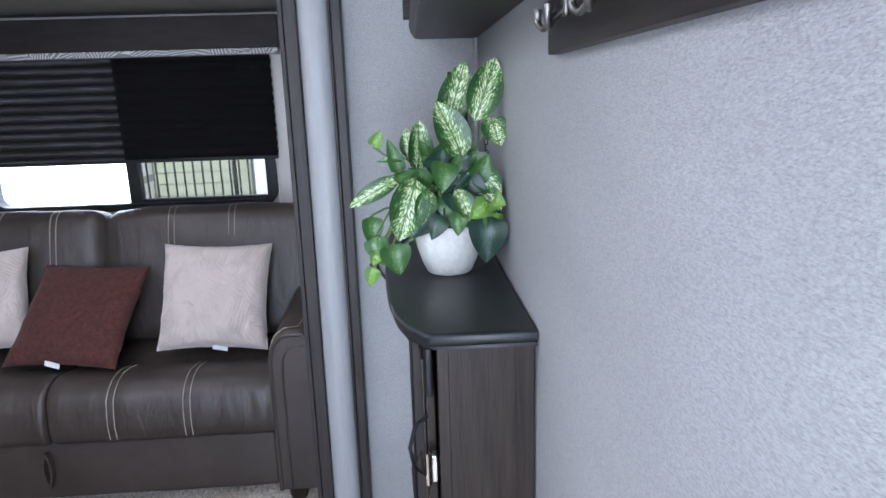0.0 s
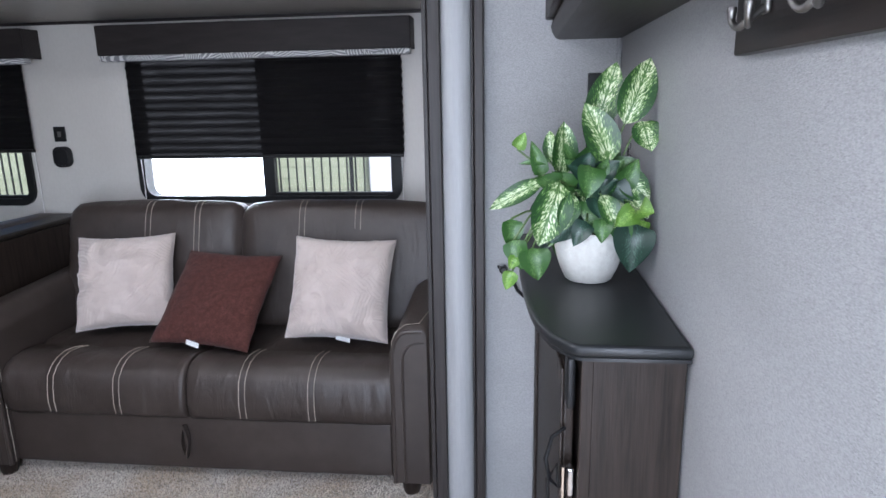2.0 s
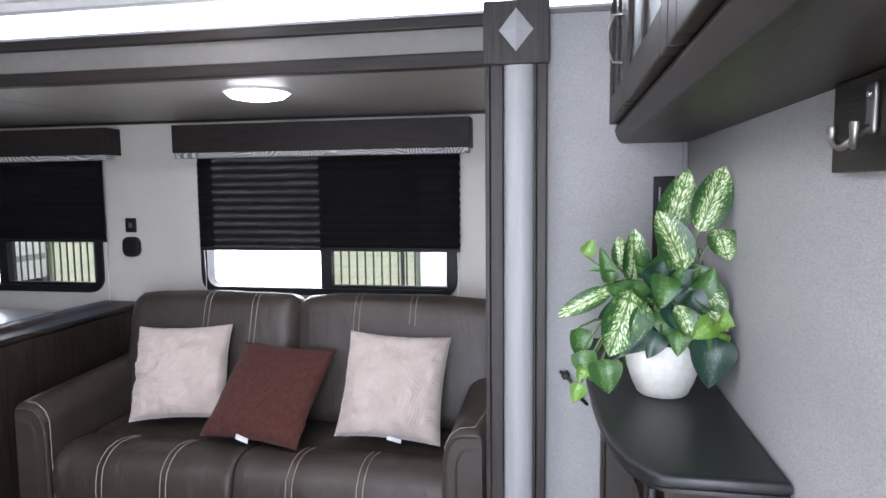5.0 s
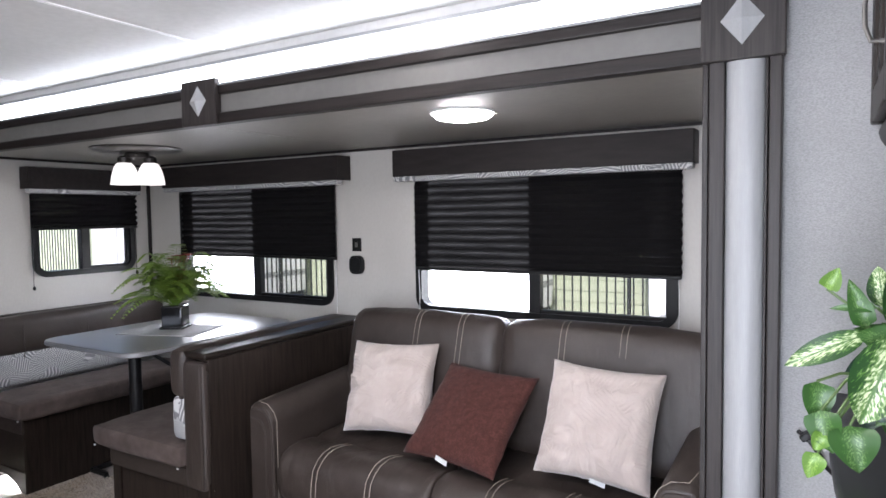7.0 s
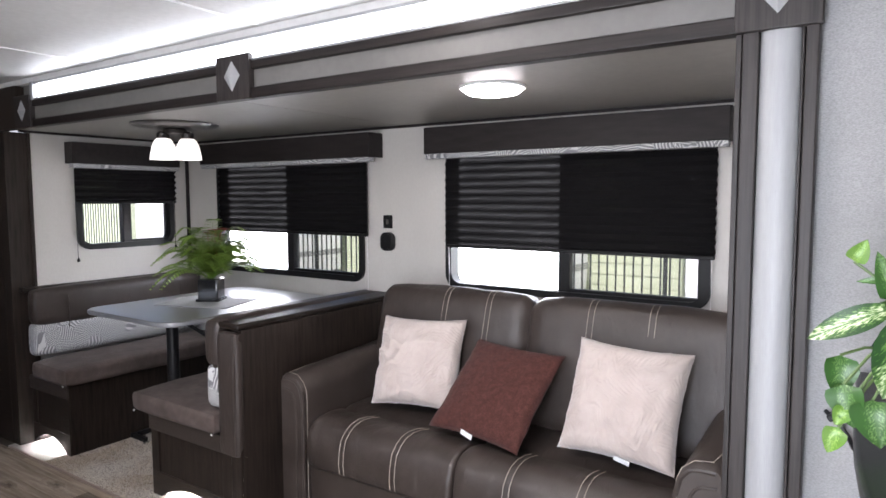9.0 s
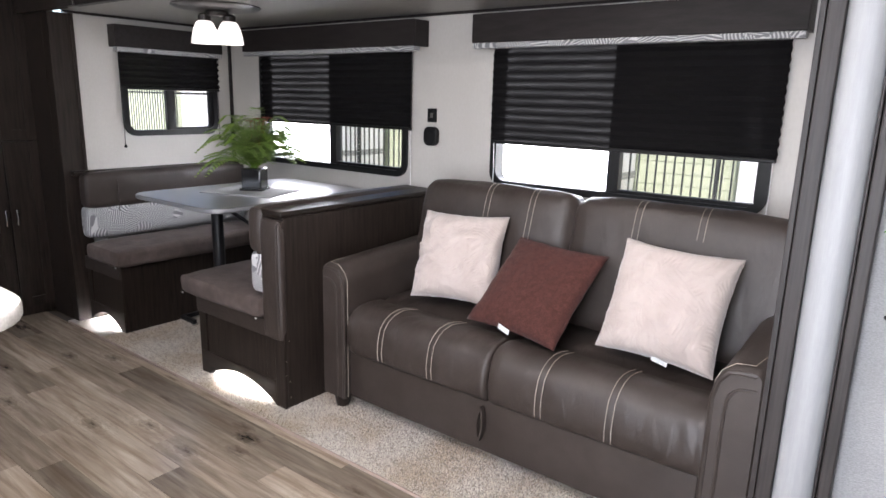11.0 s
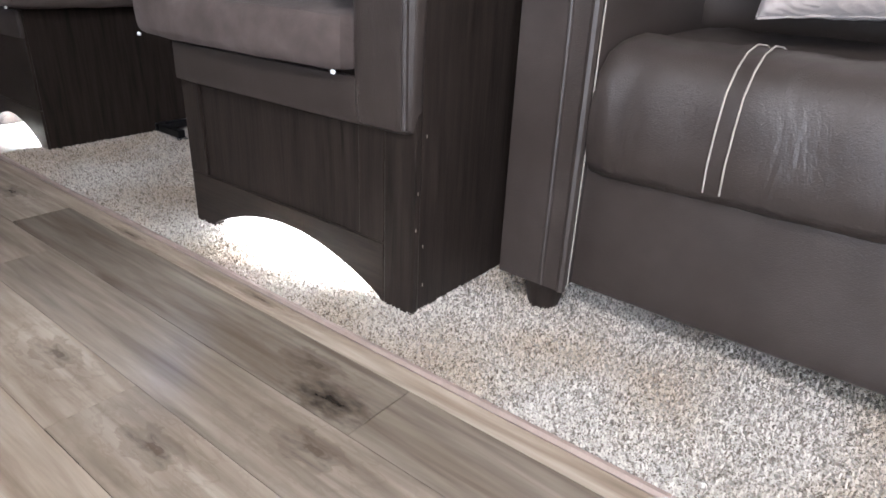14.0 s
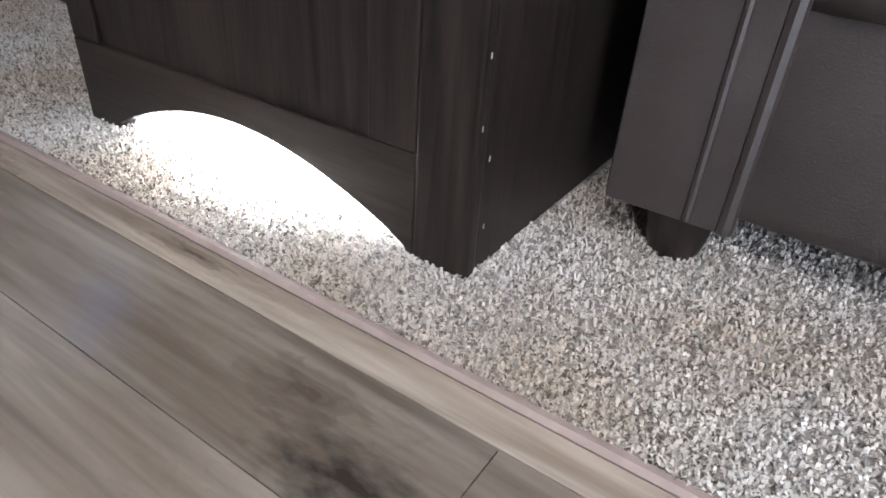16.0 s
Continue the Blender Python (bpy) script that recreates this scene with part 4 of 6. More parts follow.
c = thing("dinette_ceiling_lamp", "dark bronze ceiling lamp with lit frosted shades", "ceiling light", (-2.70, 2.80, ZC))
cx, cy = -2.70, 2.80
part("canopy", moved(lathe([(0.0, -0.022), (0.12, -0.020), (0.19, -0.012), (0.205, -0.004), (0.205, -0.0005)], 40), Matrix.Translation((cx, cy, ZC))), BRONZE, c)
part("hub", moved(lathe([(0.03, -0.05), (0.05, -0.045), (0.055, -0.03), (0.05, -0.02)], 20), Matrix.Translation((cx, cy, ZC))), BRONZE, c)
for a in (52, 232):
    px, py = cx + 0.056 * math.cos(radians(a)), cy + 0.056 * math.sin(radians(a))
    part("arm", tube([(cx, cy, ZC - 0.038), (mid(cx, px), mid(cy, py), ZC - 0.042), (px, py, ZC - 0.04)], 0.009), BRONZE, c)
    part("socket", moved(lathe([(0.02, -0.072), (0.03, -0.07), (0.03, -0.045), (0.02, -0.036), (0.0, -0.034)], 18), Matrix.Translation((px, py, ZC))), BRONZE, c)
    sh = [(0.028, -0.068), (0.040, -0.078), (0.052, -0.105), (0.060, -0.14), (0.064, -0.172), (0.061, -0.172), (0.056, -0.14), (0.048, -0.105), (0.036, -0.08), (0.0, -0.074)]
    part("shade", moved(lathe(sh, 24), Matrix.Translation((px, py, ZC))), LAMPGLASS, c, "lit frosted bell shade")
settle(c)


# ---- sofa ----
SX0, SX1, SY, SZ = -1.795, -0.13, 2.655, 0.445
sofa = thing("sofa", "dark brown leather two-seat sofa with cream stitching", "sofa", (-0.96, 3.0, 0.02))
SM = -0.985


def seat_bm(x0, x1, seed):
    """A seat cushion with a waterfall front edge: a profile in y, z swept along x with soft ends and creases."""
    prof = [(3.16, SZ - 0.06), (3.16, SZ - 0.01), (3.10, SZ + 0.004), (3.00, SZ + 0.002), (2.90, SZ - 0.002), (2.86, SZ - 0.012), (2.82, SZ + 0.002), (2.76, SZ + 0.008), (2.71, SZ + 0.004), (2.675, SZ - 0.012),
            (2.652, SZ - 0.04), (2.641, SZ - 0.085), (2.636, SZ - 0.13), (2.641, SZ - 0.170), (2.656, SZ - 0.188), (2.70, SZ - 0.194)]
    bm = bmesh.new()
    n = 36
    rows = []
    for i in range(n + 1):
        u = i / n
        x = x0 + (x1 - x0) * (0.5 - 0.5 * math.cos(math.pi * u)) if 0 < i < n else (x0 if i == 0 else x1)
        end = min(u, 1 - u) * n
        tuck = 0.020 * math.exp(-end * 0.8)
        row = []
        for y, z in prof:
            w = 0.0036 * (noise.noise(Vector((x * 16 + seed, y * 5, z * 4))) + 0.9 * noise.noise(Vector((x * 34 + seed, y * 9, z * 7))) + 0.8 * noise.noise(Vector((x * 60 + seed, y * 4, z * 6))))
            w *= 1 + 3.2 * math.exp(-end * 0.34)   # creases gather at the seams
            front = max(0, min(1, (2.72 - y) / 0.06))
            row.append(bm.verts.new((x, y + tuck * front - w * front, z - tuck * (1 - front) * 0.8 + w * (1 - front))))
        rows.append(row)
    for a, b in zip(rows, rows[1:]):
        for k in range(len(prof) - 1):
            bm.faces.new((a[k], b[k], b[k + 1], a[k + 1]))
    bm.faces.new(rows[0])
    bm.faces.new(rows[-1][::-1])
    bmesh.ops.recalc_face_normals(bm, faces=bm.faces[:])
    return bm


part("base", box(SX0 + 0.02, SX1 - 0.02, SY + 0.02, 3.38, 0.06, 0.27, 0.01), TAUT, sofa)
part("front_panel", cushion(SM, SY + 0.028, 0.162, SX1 - SX0 - 0.24, 0.03, 0.215, 0.012, 0.004, 0.002, 16), TAUT, sofa, "plain leather drawer front")
AW = 0.122
for x0, x1, seed in ((SX0 + AW, SM, 3.0), (SM, SX1 - AW, 11.0)):
    s = part("seat_cushion", seat_bm(x0 + 0.002, x1 - 0.002, seed), LEATHER, sofa, smooth=60)
    for f in (0.285, 0.642) if seed == 3.0 else (0.285, 0.615):
        xx = x0 + (x1 - x0) * f
        for dx in (-0.011, 0.011):
            path = [(xx + dx, 2.85, SZ - 0.006), (xx + dx, 2.80, SZ + 0.006), (xx + dx, 2.75, SZ + 0.011), (xx + dx, 2.705, SZ + 0.004), (xx + dx, 2.672, SZ - 0.014), (xx + dx, 2.648, SZ - 0.042),
                    (xx + dx, 2.637, SZ - 0.085), (xx + dx, 2.632, SZ - 0.13), (xx + dx, 2.637, SZ - 0.172)]
            part("stitching", tube([(x, y - 0.0022 if z < SZ - 0.02 else y, z + 0.0018) for x, y, z in path], 0.0015, 5), STITCH, s, "cream double stitching")
    b = part("back_cushion", moved(cushion(0, 0, 0, x1 - x0 + (0.06 if seed == 3.0 else 0.10), 0.20, 0.50, 0.055, 0.02, 0.006, 16, seed),
             Matrix.Translation((mid(x0, x1) + (-0.015 if seed == 3.0 else 0.075), 3.225, 0.665)) @ Matrix.Rotation(radians(-13), 4, "X")), LEATHER, sofa, smooth=70)
    for xx in (-1.348, -1.138) if seed == 3.0 else (-0.699, -0.472):
        for dx in (-0.011, 0.011):
            path = []
            for k in range(14):
                a = -0.16 + 0.5 * k / 13
                if a < 0.2:
                    y, z = -0.122 + 0.02 * abs(a - 0.02) ** 1.5 * 6, a
                else:
                    g = min(1.0, (a - 0.2) / 0.14) * math.pi / 2
                    y, z = -0.055 - 0.056 * math.cos(g), 0.2 + 0.064 * math.sin(g)
                path.append(Vector((dx, y, z)))
            m = Matrix.Translation((xx, 3.225, 0.665)) @ Matrix.Rotation(radians(-13), 4, "X")
            part("stitching", tube([m @ q for q in path], 0.0014, 5), STITCH, b, "cream double stitching")


def arm(x0, x1, inner):
    """A track arm whose front is a raised, piped panel with a rounded top; inner: +1 when the seat lies on its +x side."""
    k = 10
    top = 0.625
    out = []
    rr, rl = (0.078, 0.026) if inner > 0 else (0.026, 0.078)   # the seat side rolls over, the outer side is tighter
    for i in range(k + 1):
        a = math.pi / 2 * i / k
        out.append((x1 - rr + rr * math.cos(a), top - rr + rr * math.sin(a)))
    for i in range(k + 1):
        a = math.pi / 2 * (1 + i / k)
        out.append((x0 + rl + rl * math.cos(a), top - rl + rl * math.sin(a)))
    outline = [(x1, 0.062)] + out + [(x0, 0.062)]
    bm = bmesh.new()
    bm.faces.layers.int.new("flat")
    rows = []
    for y, s, lift in ((SY - 0.03, 0.90, 0), (SY - 0.02, 0.97, 0), (SY - 0.008, 1.0, 0), (2.75, 1.0, 0.004), (2.9, 1.0, 0.012), (3.1, 1.0, 0.022), (3.25, 1.0, 0.03), (3.36, 0.98, 0.03)):
        rows.append([bm.verts.new((mid(x0, x1) + (x - mid(x0, x1)) * s, y, 0.045 + (z - 0.045) * (1 - (1 - s) * 0.22) + (lift if z > 0.3 else 0) + 0.003 * noise.noise(Vector((x * 9, y * 11, z * 9))))) for x, z in outline])
    n = len(outline)
    for a, b in zip(rows, rows[1:]):
        for i in range(n):
            bm.faces.new((a[i], a[(i + 1) % n], b[(i + 1) % n], b[i]))
    front = bm.faces.new(rows[0])
    bm.faces.new(rows[-1][::-1])
    bmesh.ops.recalc_face_normals(bm, faces=bm.faces[:])
    front[bm.faces.layers.int["flat"]] = 1
    ob = part("armrest", bm, TAUT, sofa, smooth=50)
    # welt round the front panel and a stitched line beside it
    sgn = inner
    xi, xo = (x1, x0) if sgn > 0 else (x0, x1)
    w = x1 - x0
    pts = [(xi + sgn * 0.001, 0.06), (xi + sgn * 0.001, 0.3), (xi, 0.52), (xi - sgn * 0.012, 0.572), (xi - sgn * 0.035, 0.60), (xi - sgn * 0.06, 0.606), (xo + sgn * 0.02, 0.606)]
    part("welt", tube([(x, SY - 0.026, z) for x, z in pts], 0.008, 8), TAUT, ob, "raised leather piping")
    inset = [(xi - sgn * 0.034, 0.062), (xi - sgn * 0.034, 0.3), (xi - sgn * 0.036, 0.50), (xi - sgn * 0.048, 0.545), (xi - sgn * 0.070, 0.562), (xo + sgn * 0.014, 0.566)]
    part("welt", tube(eased([(x, SY - 0.030, z) for x, z in inset], 4), 0.0045, 8), TAUT, ob, "piping round the sunken front panel")
    part("stitching", tube([(xi + sgn * 0.003, SY - 0.006, 0.06), (xi + sgn * 0.003, SY - 0.006, 0.56), (xi - sgn * 0.012, SY - 0.006, 0.595), (xi - sgn * 0.045, SY - 0.006, 0.622), (xo + sgn * 0.03, SY - 0.006, 0.628), (xo + sgn * 0.012, 2.80, 0.628), (xo + sgn * 0.010, 3.0, 0.634)], 0.0013, 5), STITCH, ob, "cream stitching")
    return ob


arm(SX0, SX0 + AW, 1)
arm(SX1 - AW, SX1, -1)
for x in (SX0 + 0.075, SX1 - 0.075):
    for y in (SY + 0.012, 3.28):
        part("foot", moved(lathe([(0.026, 0.005), (0.03, 0.02), (0.036, 0.055), (0.036, 0.062)], 14), Matrix.Translation((x, y, 0))), WOOD, sofa, "short dark wooden foot")
strap = [(-1.003 + 0.012 * math.sin(t), SY - 0.008 - 0.006 * math.sin(t / 2), 0.235 - 0.125 * (t / math.pi if t < math.pi else 2 - t / math.pi)) for t in [2 * math.pi * i / 16 for i in range(17)]]
bm = bmesh.new()
rows = []
for q in strap:
    rows.append([bm.verts.new((q[0] + 0.0035 * a, q[1] + 0.010 * b, q[2])) for a, b in ((-1, -1), (1, -1), (1, 1), (-1, 1))])
for a, b in zip(rows, rows[1:]):
    for i in range(4):
        bm.faces.new((a[i], a[(i + 1) % 4], b[(i + 1) % 4], b[i]))
bmesh.ops.recalc_face_normals(bm, faces=bm.faces[:])
part("pull_strap", bm, LEATHER, sofa, "looped leather pull strap")
settle(sofa)


def throw(name, label, m, size, thick, material, seed, wrinkle, tag):
    t = thing(name, label, "pillow", group="throw pillows on the sofa")
    t.matrix_world = m
    part("cover", pillow(size, thick, seed, wrinkle), material, t, smooth=80)
    h = size / 2 * 0.985
    edge = []
    for i in range(41):
        u = 2 * (i % 10) / 10 - 1 if i < 40 else -1
        k = (i // 10) % 4
        f = h * (1 - 0.07 * (1 - u * u))
        edge.append([(u * h, -f, 0), (f, u * h, 0), (-u * h, f, 0), (-f, -u * h, 0)][k])
    part("piping", tube(edge, 0.003, 5), material, t)
    if tag:
        part("care_tag", moved(box(-0.026, 0.026, -0.016, 0.004, -0.0008, 0.0008), Matrix.Translation((tag, -h * 0.95, 0.012)) @ Matrix.Rotation(radians(48), 4, "X") @ Matrix.Rotation(radians(-14), 4, "Z")), PAPER, t, "white care tag")
    return t


def standing(x, y, z, lean, turn, spin):
    """A pillow stood on its edge or corner, face to the room, leaning back."""
    return Matrix.Translation((x, y, z)) @ Matrix.Rotation(radians(turn), 4, "Z") @ Matrix.Rotation(radians(90 - lean), 4, "X") @ Matrix.Rotation(radians(spin), 4, "Z")


throw("throw_pillow", "blush plush square pillow with embossed quilting", standing(-1.366, 2.985, 0.654, 24, 12, 1), 0.372, 0.085, CREAM, 1.0, 0.014, 0)
throw("throw_pillow", "blush plush square pillow with embossed quilting", standing(-0.497, 2.945, 0.650, 26, 0, -2), 0.388, 0.088, CREAM, 7.0, 0.014, 0.03)
throw("throw_pillow", "rust brown chenille square pillow with white tag", standing(-0.972, 2.93, 0.610, 46, -8, -1), 0.408, 0.055, RUST, 4.0, 0.003, -0.02)

# ---- dinette ----
PX = -1.860   # face of the low wall beside the sofa
pony = thing("dinette_divider", "dark walnut low wall between sofa and dinette", "partition wall", (-1.85, 2.95, 0))
part("panel", box(PX - 0.055, PX, 2.49, YB - 0.002, 0.004, 0.812, 0.003), WOOD, pony)
part("end_stile", box(PX - 0.062, PX + 0.003, 2.475, 2.491, 0.004, 0.80, 0.004), WOOD, pony, "walnut edge stile")
part("cap_rail", box(PX - 0.155, PX + 0.006, 2.472, YB - 0.002, 0.812, 0.838, 0.010, 3), WOODY_SHADED, pony, "rounded walnut cap rail")
for x, y, z in ((PX + 0.0005, 2.502, 0.30), (PX + 0.0005, 2.50, 0.12), (PX + 0.0005, 2.502, 0.05), (PX + 0.0035, 2.478, 0.155), (PX + 0.0035, 2.481, 0.215)):
    part("pin_mark", box(x, x + 0.0006, y, y + 0.0018, z, z + 0.005), STITCH, pony, "tiny pale nick")
settle(pony)


def bench(name, x0, x1, back_at, label):
    """A dinette bench: box with an arched toe-kick in its end, framed end panel, cushion and upholstered back."""
    b = thing(name, label, "bench", (mid(x0, x1), 2.95, 0))
    yf, top, t = 2.483, 0.376, 0.016
    a0, a1, rise = (x0 + 0.062, x1 - 0.006, 0.064) if back_at > 0 else (x0 + 0.012, x1 - 0.045, 0.062)
    # end panel with the arch cut out of its lower edge
    prof = [(x0, 0.006), (a0, 0.006), (a0 + 0.004, 0.014)]
    for i in range(1, 24):
        u = i / 24
        prof.append((a0 + 0.004 + (a1 - a0 - 0.008) * u, 0.014 + rise * math.sin(math.pi * u) ** 0.85))
    prof += [(a1 - 0.004, 0.014), (a1, 0.006), (x1, 0.006), (x1, top), (x0, top)]
    bm = prism(prof, 0, t)
    part("end_panel", moved(bm, Matrix.Translation((0, yf + t, 0)) @ Matrix.Rotation(radians(90), 4, "X")), WOOD, b, smooth=None)
    low = [(a, c) for a, c in prof[:-2]] + [(x1, 0.115), (x0, 0.115)]
    part("bottom_rail", moved(prism(low, 0, 0.007, 0.0015), Matrix.Translation((0, yf, 0)) @ Matrix.Rotation(radians(90), 4, "X")), WOODX, b, smooth=None)
    part("stile", box(x0, x0 + 0.055, yf - 0.007, yf, 0.1165, top, 0.0015), WOOD, b)
    part("stile", box(x1 - 0.055, x1, yf - 0.007, yf, 0.1165, top, 0.0015), WOOD, b)
    part("top_rail", box(x0 + 0.0555, x1 - 0.0555, yf - 0.007, yf, top - 0.06, top, 0.0015), WOODX, b)
    part("apron", cushion(mid(x0, x1), yf - 0.010, top - 0.034, x1 - x0 + 0.006, 0.014, 0.072, 0.005, 0.0, 0.0, 6), TAUT, b, "smooth brown vinyl apron under the cushion")
    part("side_panel", box(x0, x0 + t, yf + t, YB - 0.002, 0.006, top), WOOD, b)
    part("side_panel", box(x1 - t, x1, yf + t, YB - 0.002, 0.006, top), WOOD, b)
    part("seat_board", box(x0, x1, yf, YB - 0.002, top, top + 0.012), WOOD, b)
    part("toe_kick_light", box(a0 + 0.02, a1 - 0.02, yf + 0.05, yf + 0.075, 0.105, 0.115), TOE, b, "lit white led bar inside toe-kick")
    part("toe_kick_shelf", box(x0 + t, x1 - t, yf + t, yf + 0.11, 0.116, 0.128), PAPER, b, "white board over toe-kick")
    part("toe_kick_back", box(x0 + t, x1 - t, yf + 0.11, yf + 0.12, 0.006, 0.128), PAPER, b, "white toe-kick back board")
    s = 1 if back_at > 0 else -1
    cx0, cx1 = (x0 - 0.085, x1 - 0.055) if s > 0 else (x0 + 0.10, x1 + 0.05)
    part("seat_cushion", cushion(mid(cx0, cx1), 2.950, top + 0.050, cx1 - cx0, 1.016, 0.088, 0.020, 0.008, 0.004, 14, x0), SUEDE, b, "taupe suede seat cushion", smooth=70)
    xb = x1 - 0.075 if s > 0 else x0 + 0.075
    part("backrest", cushion(xb - s * 0.01, 2.963, 0.75, 0.10, 1.0, 0.19, 0.03, 0.008, 0.003, 14, x0 + 2), LEATHER, b, "brown leather upper backrest", smooth=70)
    part("lumbar_strip", cushion(xb, 2.963, 0.575, 0.10, 1.0, 0.172, 0.025, 0.008, 0.0, 10), PATTERN, b, "grey leaf-pattern lumbar strip", smooth=70)
    for k in (0.16, 0.50, 0.84):
        y = 2.463 + 1.0 * k
        part("seam", tube([(xb - s * 0.068, y, 0.63), (xb - s * 0.069, y, 0.72), (xb - s * 0.064, y, 0.80)], 0.003, 5), LEATHER, b)
    for x in ((cx0 + 0.02, cx1 - 0.012) if s > 0 else (cx1 - 0.02,)):
        part("zipper_tab", cushion(x, 2.438, top + 0.010, 0.009, 0.005, 0.007, 0.002, 0, 0, 3), PAPER, b, "tiny white zipper tab")
    settle(b)
    return b


bench("dinette_bench", -2.472, PX - 0.063, 1, "walnut dinette bench with taupe cushion beside sofa wall")
bench("dinette_bench", XE + 0.004, -3.20, -1, "walnut dinette bench with taupe cushion under small window")
# upholstered end of the near backrest
u = thing("backrest_end_panel", "padded dark leather end of dinette backrest", "bench panel", (-1.915, 2.478, 0.31))
part("pad", cushion(PX - 0.055, 2.478, 0.555, 0.114, 0.04, 0.49, 0.016, 0.004, 0.001, 10), LEATHER, u, smooth=70)
part("pad", cushion(PX - 0.132, 2.484, 0.705, 0.042, 0.035, 0.16, 0.014, 0.003, 0.001, 8), LEATHER, u, smooth=70)
part("welt", tube([(PX - 0.006, 2.459, 0.318), (PX - 0.006, 2.456, 0.6), (PX - 0.006, 2.459, 0.79)], 0.005, 6), LEATHER, u)
settle(u)
single("trim_dinette_rail", box(XE, XE + 0.05, 2.44, YB, 0.828, 0.852, 0.006), WOODY_SHADED, "dark walnut rail above dinette backrest", "trim", "structure")

table = thing("dinette_table", "dark glossy dinette table on two black pedestals", "table", (-2.6, 2.93, 0.004))
part("tabletop", moved(prism([(x, y) for x, y in rounded(0.705, 0.96, 0.09, 8)], 0.775, 0.798, 0.006), Matrix.Translation((-2.63, 2.928, 0))), TTOP, table)
part("edge_band", moved(ring(rounded(0.709, 0.964, 0.092, 8), rounded(0.703, 0.958, 0.089, 8), 0.780, 0.793), Matrix.Translation((-2.63, 2.928, 0))), EDGE, table, "pale edge band")
for y in (2.68, 3.16):
    leg = part("pedestal", moved(lathe([(0.09, 0.004), (0.09, 0.012), (0.036, 0.03), (0.03, 0.05), (0.028, 0.32), (0.028, 0.757), (0.07, 0.767), (0.07, 0.775)], 20), Matrix.Translation((-2.60, y, 0))), BLACKMETAL, table)
    part("collar", moved(lathe([(0.042, 0.33), (0.048, 0.335), (0.048, 0.39), (0.042, 0.395)], 18), Matrix.Translation((-2.60, y, 0))), BLACK, leg, "black locking collar")
    part("label", box(-2.574, -2.55, y - 0.052, y - 0.047, 0.35, 0.375), YELLOW, leg, "yellow label dot")
part("brace", tube([(-2.60, 2.70, 0.76), (-2.45, 2.86, 0.60), (-2.38, 2.93, 0.53)], 0.009), BLACKMETAL, table, "diagonal release lever")
settle(table)
single("placemat", moved(prism(rounded(0.40, 0.30, 0.01, 3), 0.0, 0.003), Matrix.Translation((-2.63, 2.90, 0.7985)) @ Matrix.Rotation(radians(20), 4, "Z")), MAT, "grey woven placemat under fern", "placemat")


def leaf_bm(length, width, curl, fold, cup=0.0, n=8, heart=False):
    """A pointed leaf, long or heart-shaped, along +y from the origin, face to +z, with u, v for its marking."""
    bm = bmesh.new()
    layer = bm.loops.layers.uv.new("UVMap")
    rows = []
    across = 4
    for i in range(n + 1):
        v = i / n
        w = width / 2 * (2.05 * v ** 0.36 * (1 - v) ** 0.9 if heart else 2.72 * v ** 0.72 * (1 - v) ** 0.84)
        row = []
        for j in range(across + 1):
            u = j / across * 2 - 1
            z = fold * abs(u) * w * 1.2 - curl * v * v * length + cup * math.sin(6 * v + u) * width * 0.06
            row.append((bm.verts.new((u * w, v * length * (1 - 0.12 * curl * v), z)), (u * 0.5 * (w / (width / 2)) + 0.5, v)))
        rows.append(row)
    for a, b in zip(rows, rows[1:]):
        for j in range(across):
            quad = (a[j], a[j + 1], b[j + 1], b[j])
            f = bm.faces.new([q[0] for q in quad])
            for loop, q in zip(f.loops, quad):
                loop[layer].uv = q[1]
    bmesh.ops.remove_doubles(bm, verts=bm.verts[:], dist=1e-6)
    return bm


def leaf_pose(base, tip, facing):
    """Leaf frame: +y from base to tip, +z as near as may be to facing."""
    y = (Vector(tip) - Vector(base)).normalized()
    x = y.cross(Vector(facing)).normalized()
    z = x.cross(y)
    m = Matrix((x, y, z)).transposed().to_4x4()
    m.translation = base
    return m


# ---- floor bracket beside the far bench ----
fb = thing("floor_bracket", "small black steel bracket standing on the carpet", "bracket", (-3.15, 2.85, 0.004))
part("bar", box(-3.195, -3.175, 2.79, 2.92, 0.010, 0.034, 0.003), BLACKMETAL, fb)
part("bar", box(-3.1745, -3.06, 2.79, 2.812, 0.010, 0.034, 0.003), BLACKMETAL, fb)
part("foot", box(-3.08, -3.05, 2.785, 2.817, 0.004, 0.0095, 0.002), BLACK, fb, "black rubber foot")
settle(fb)

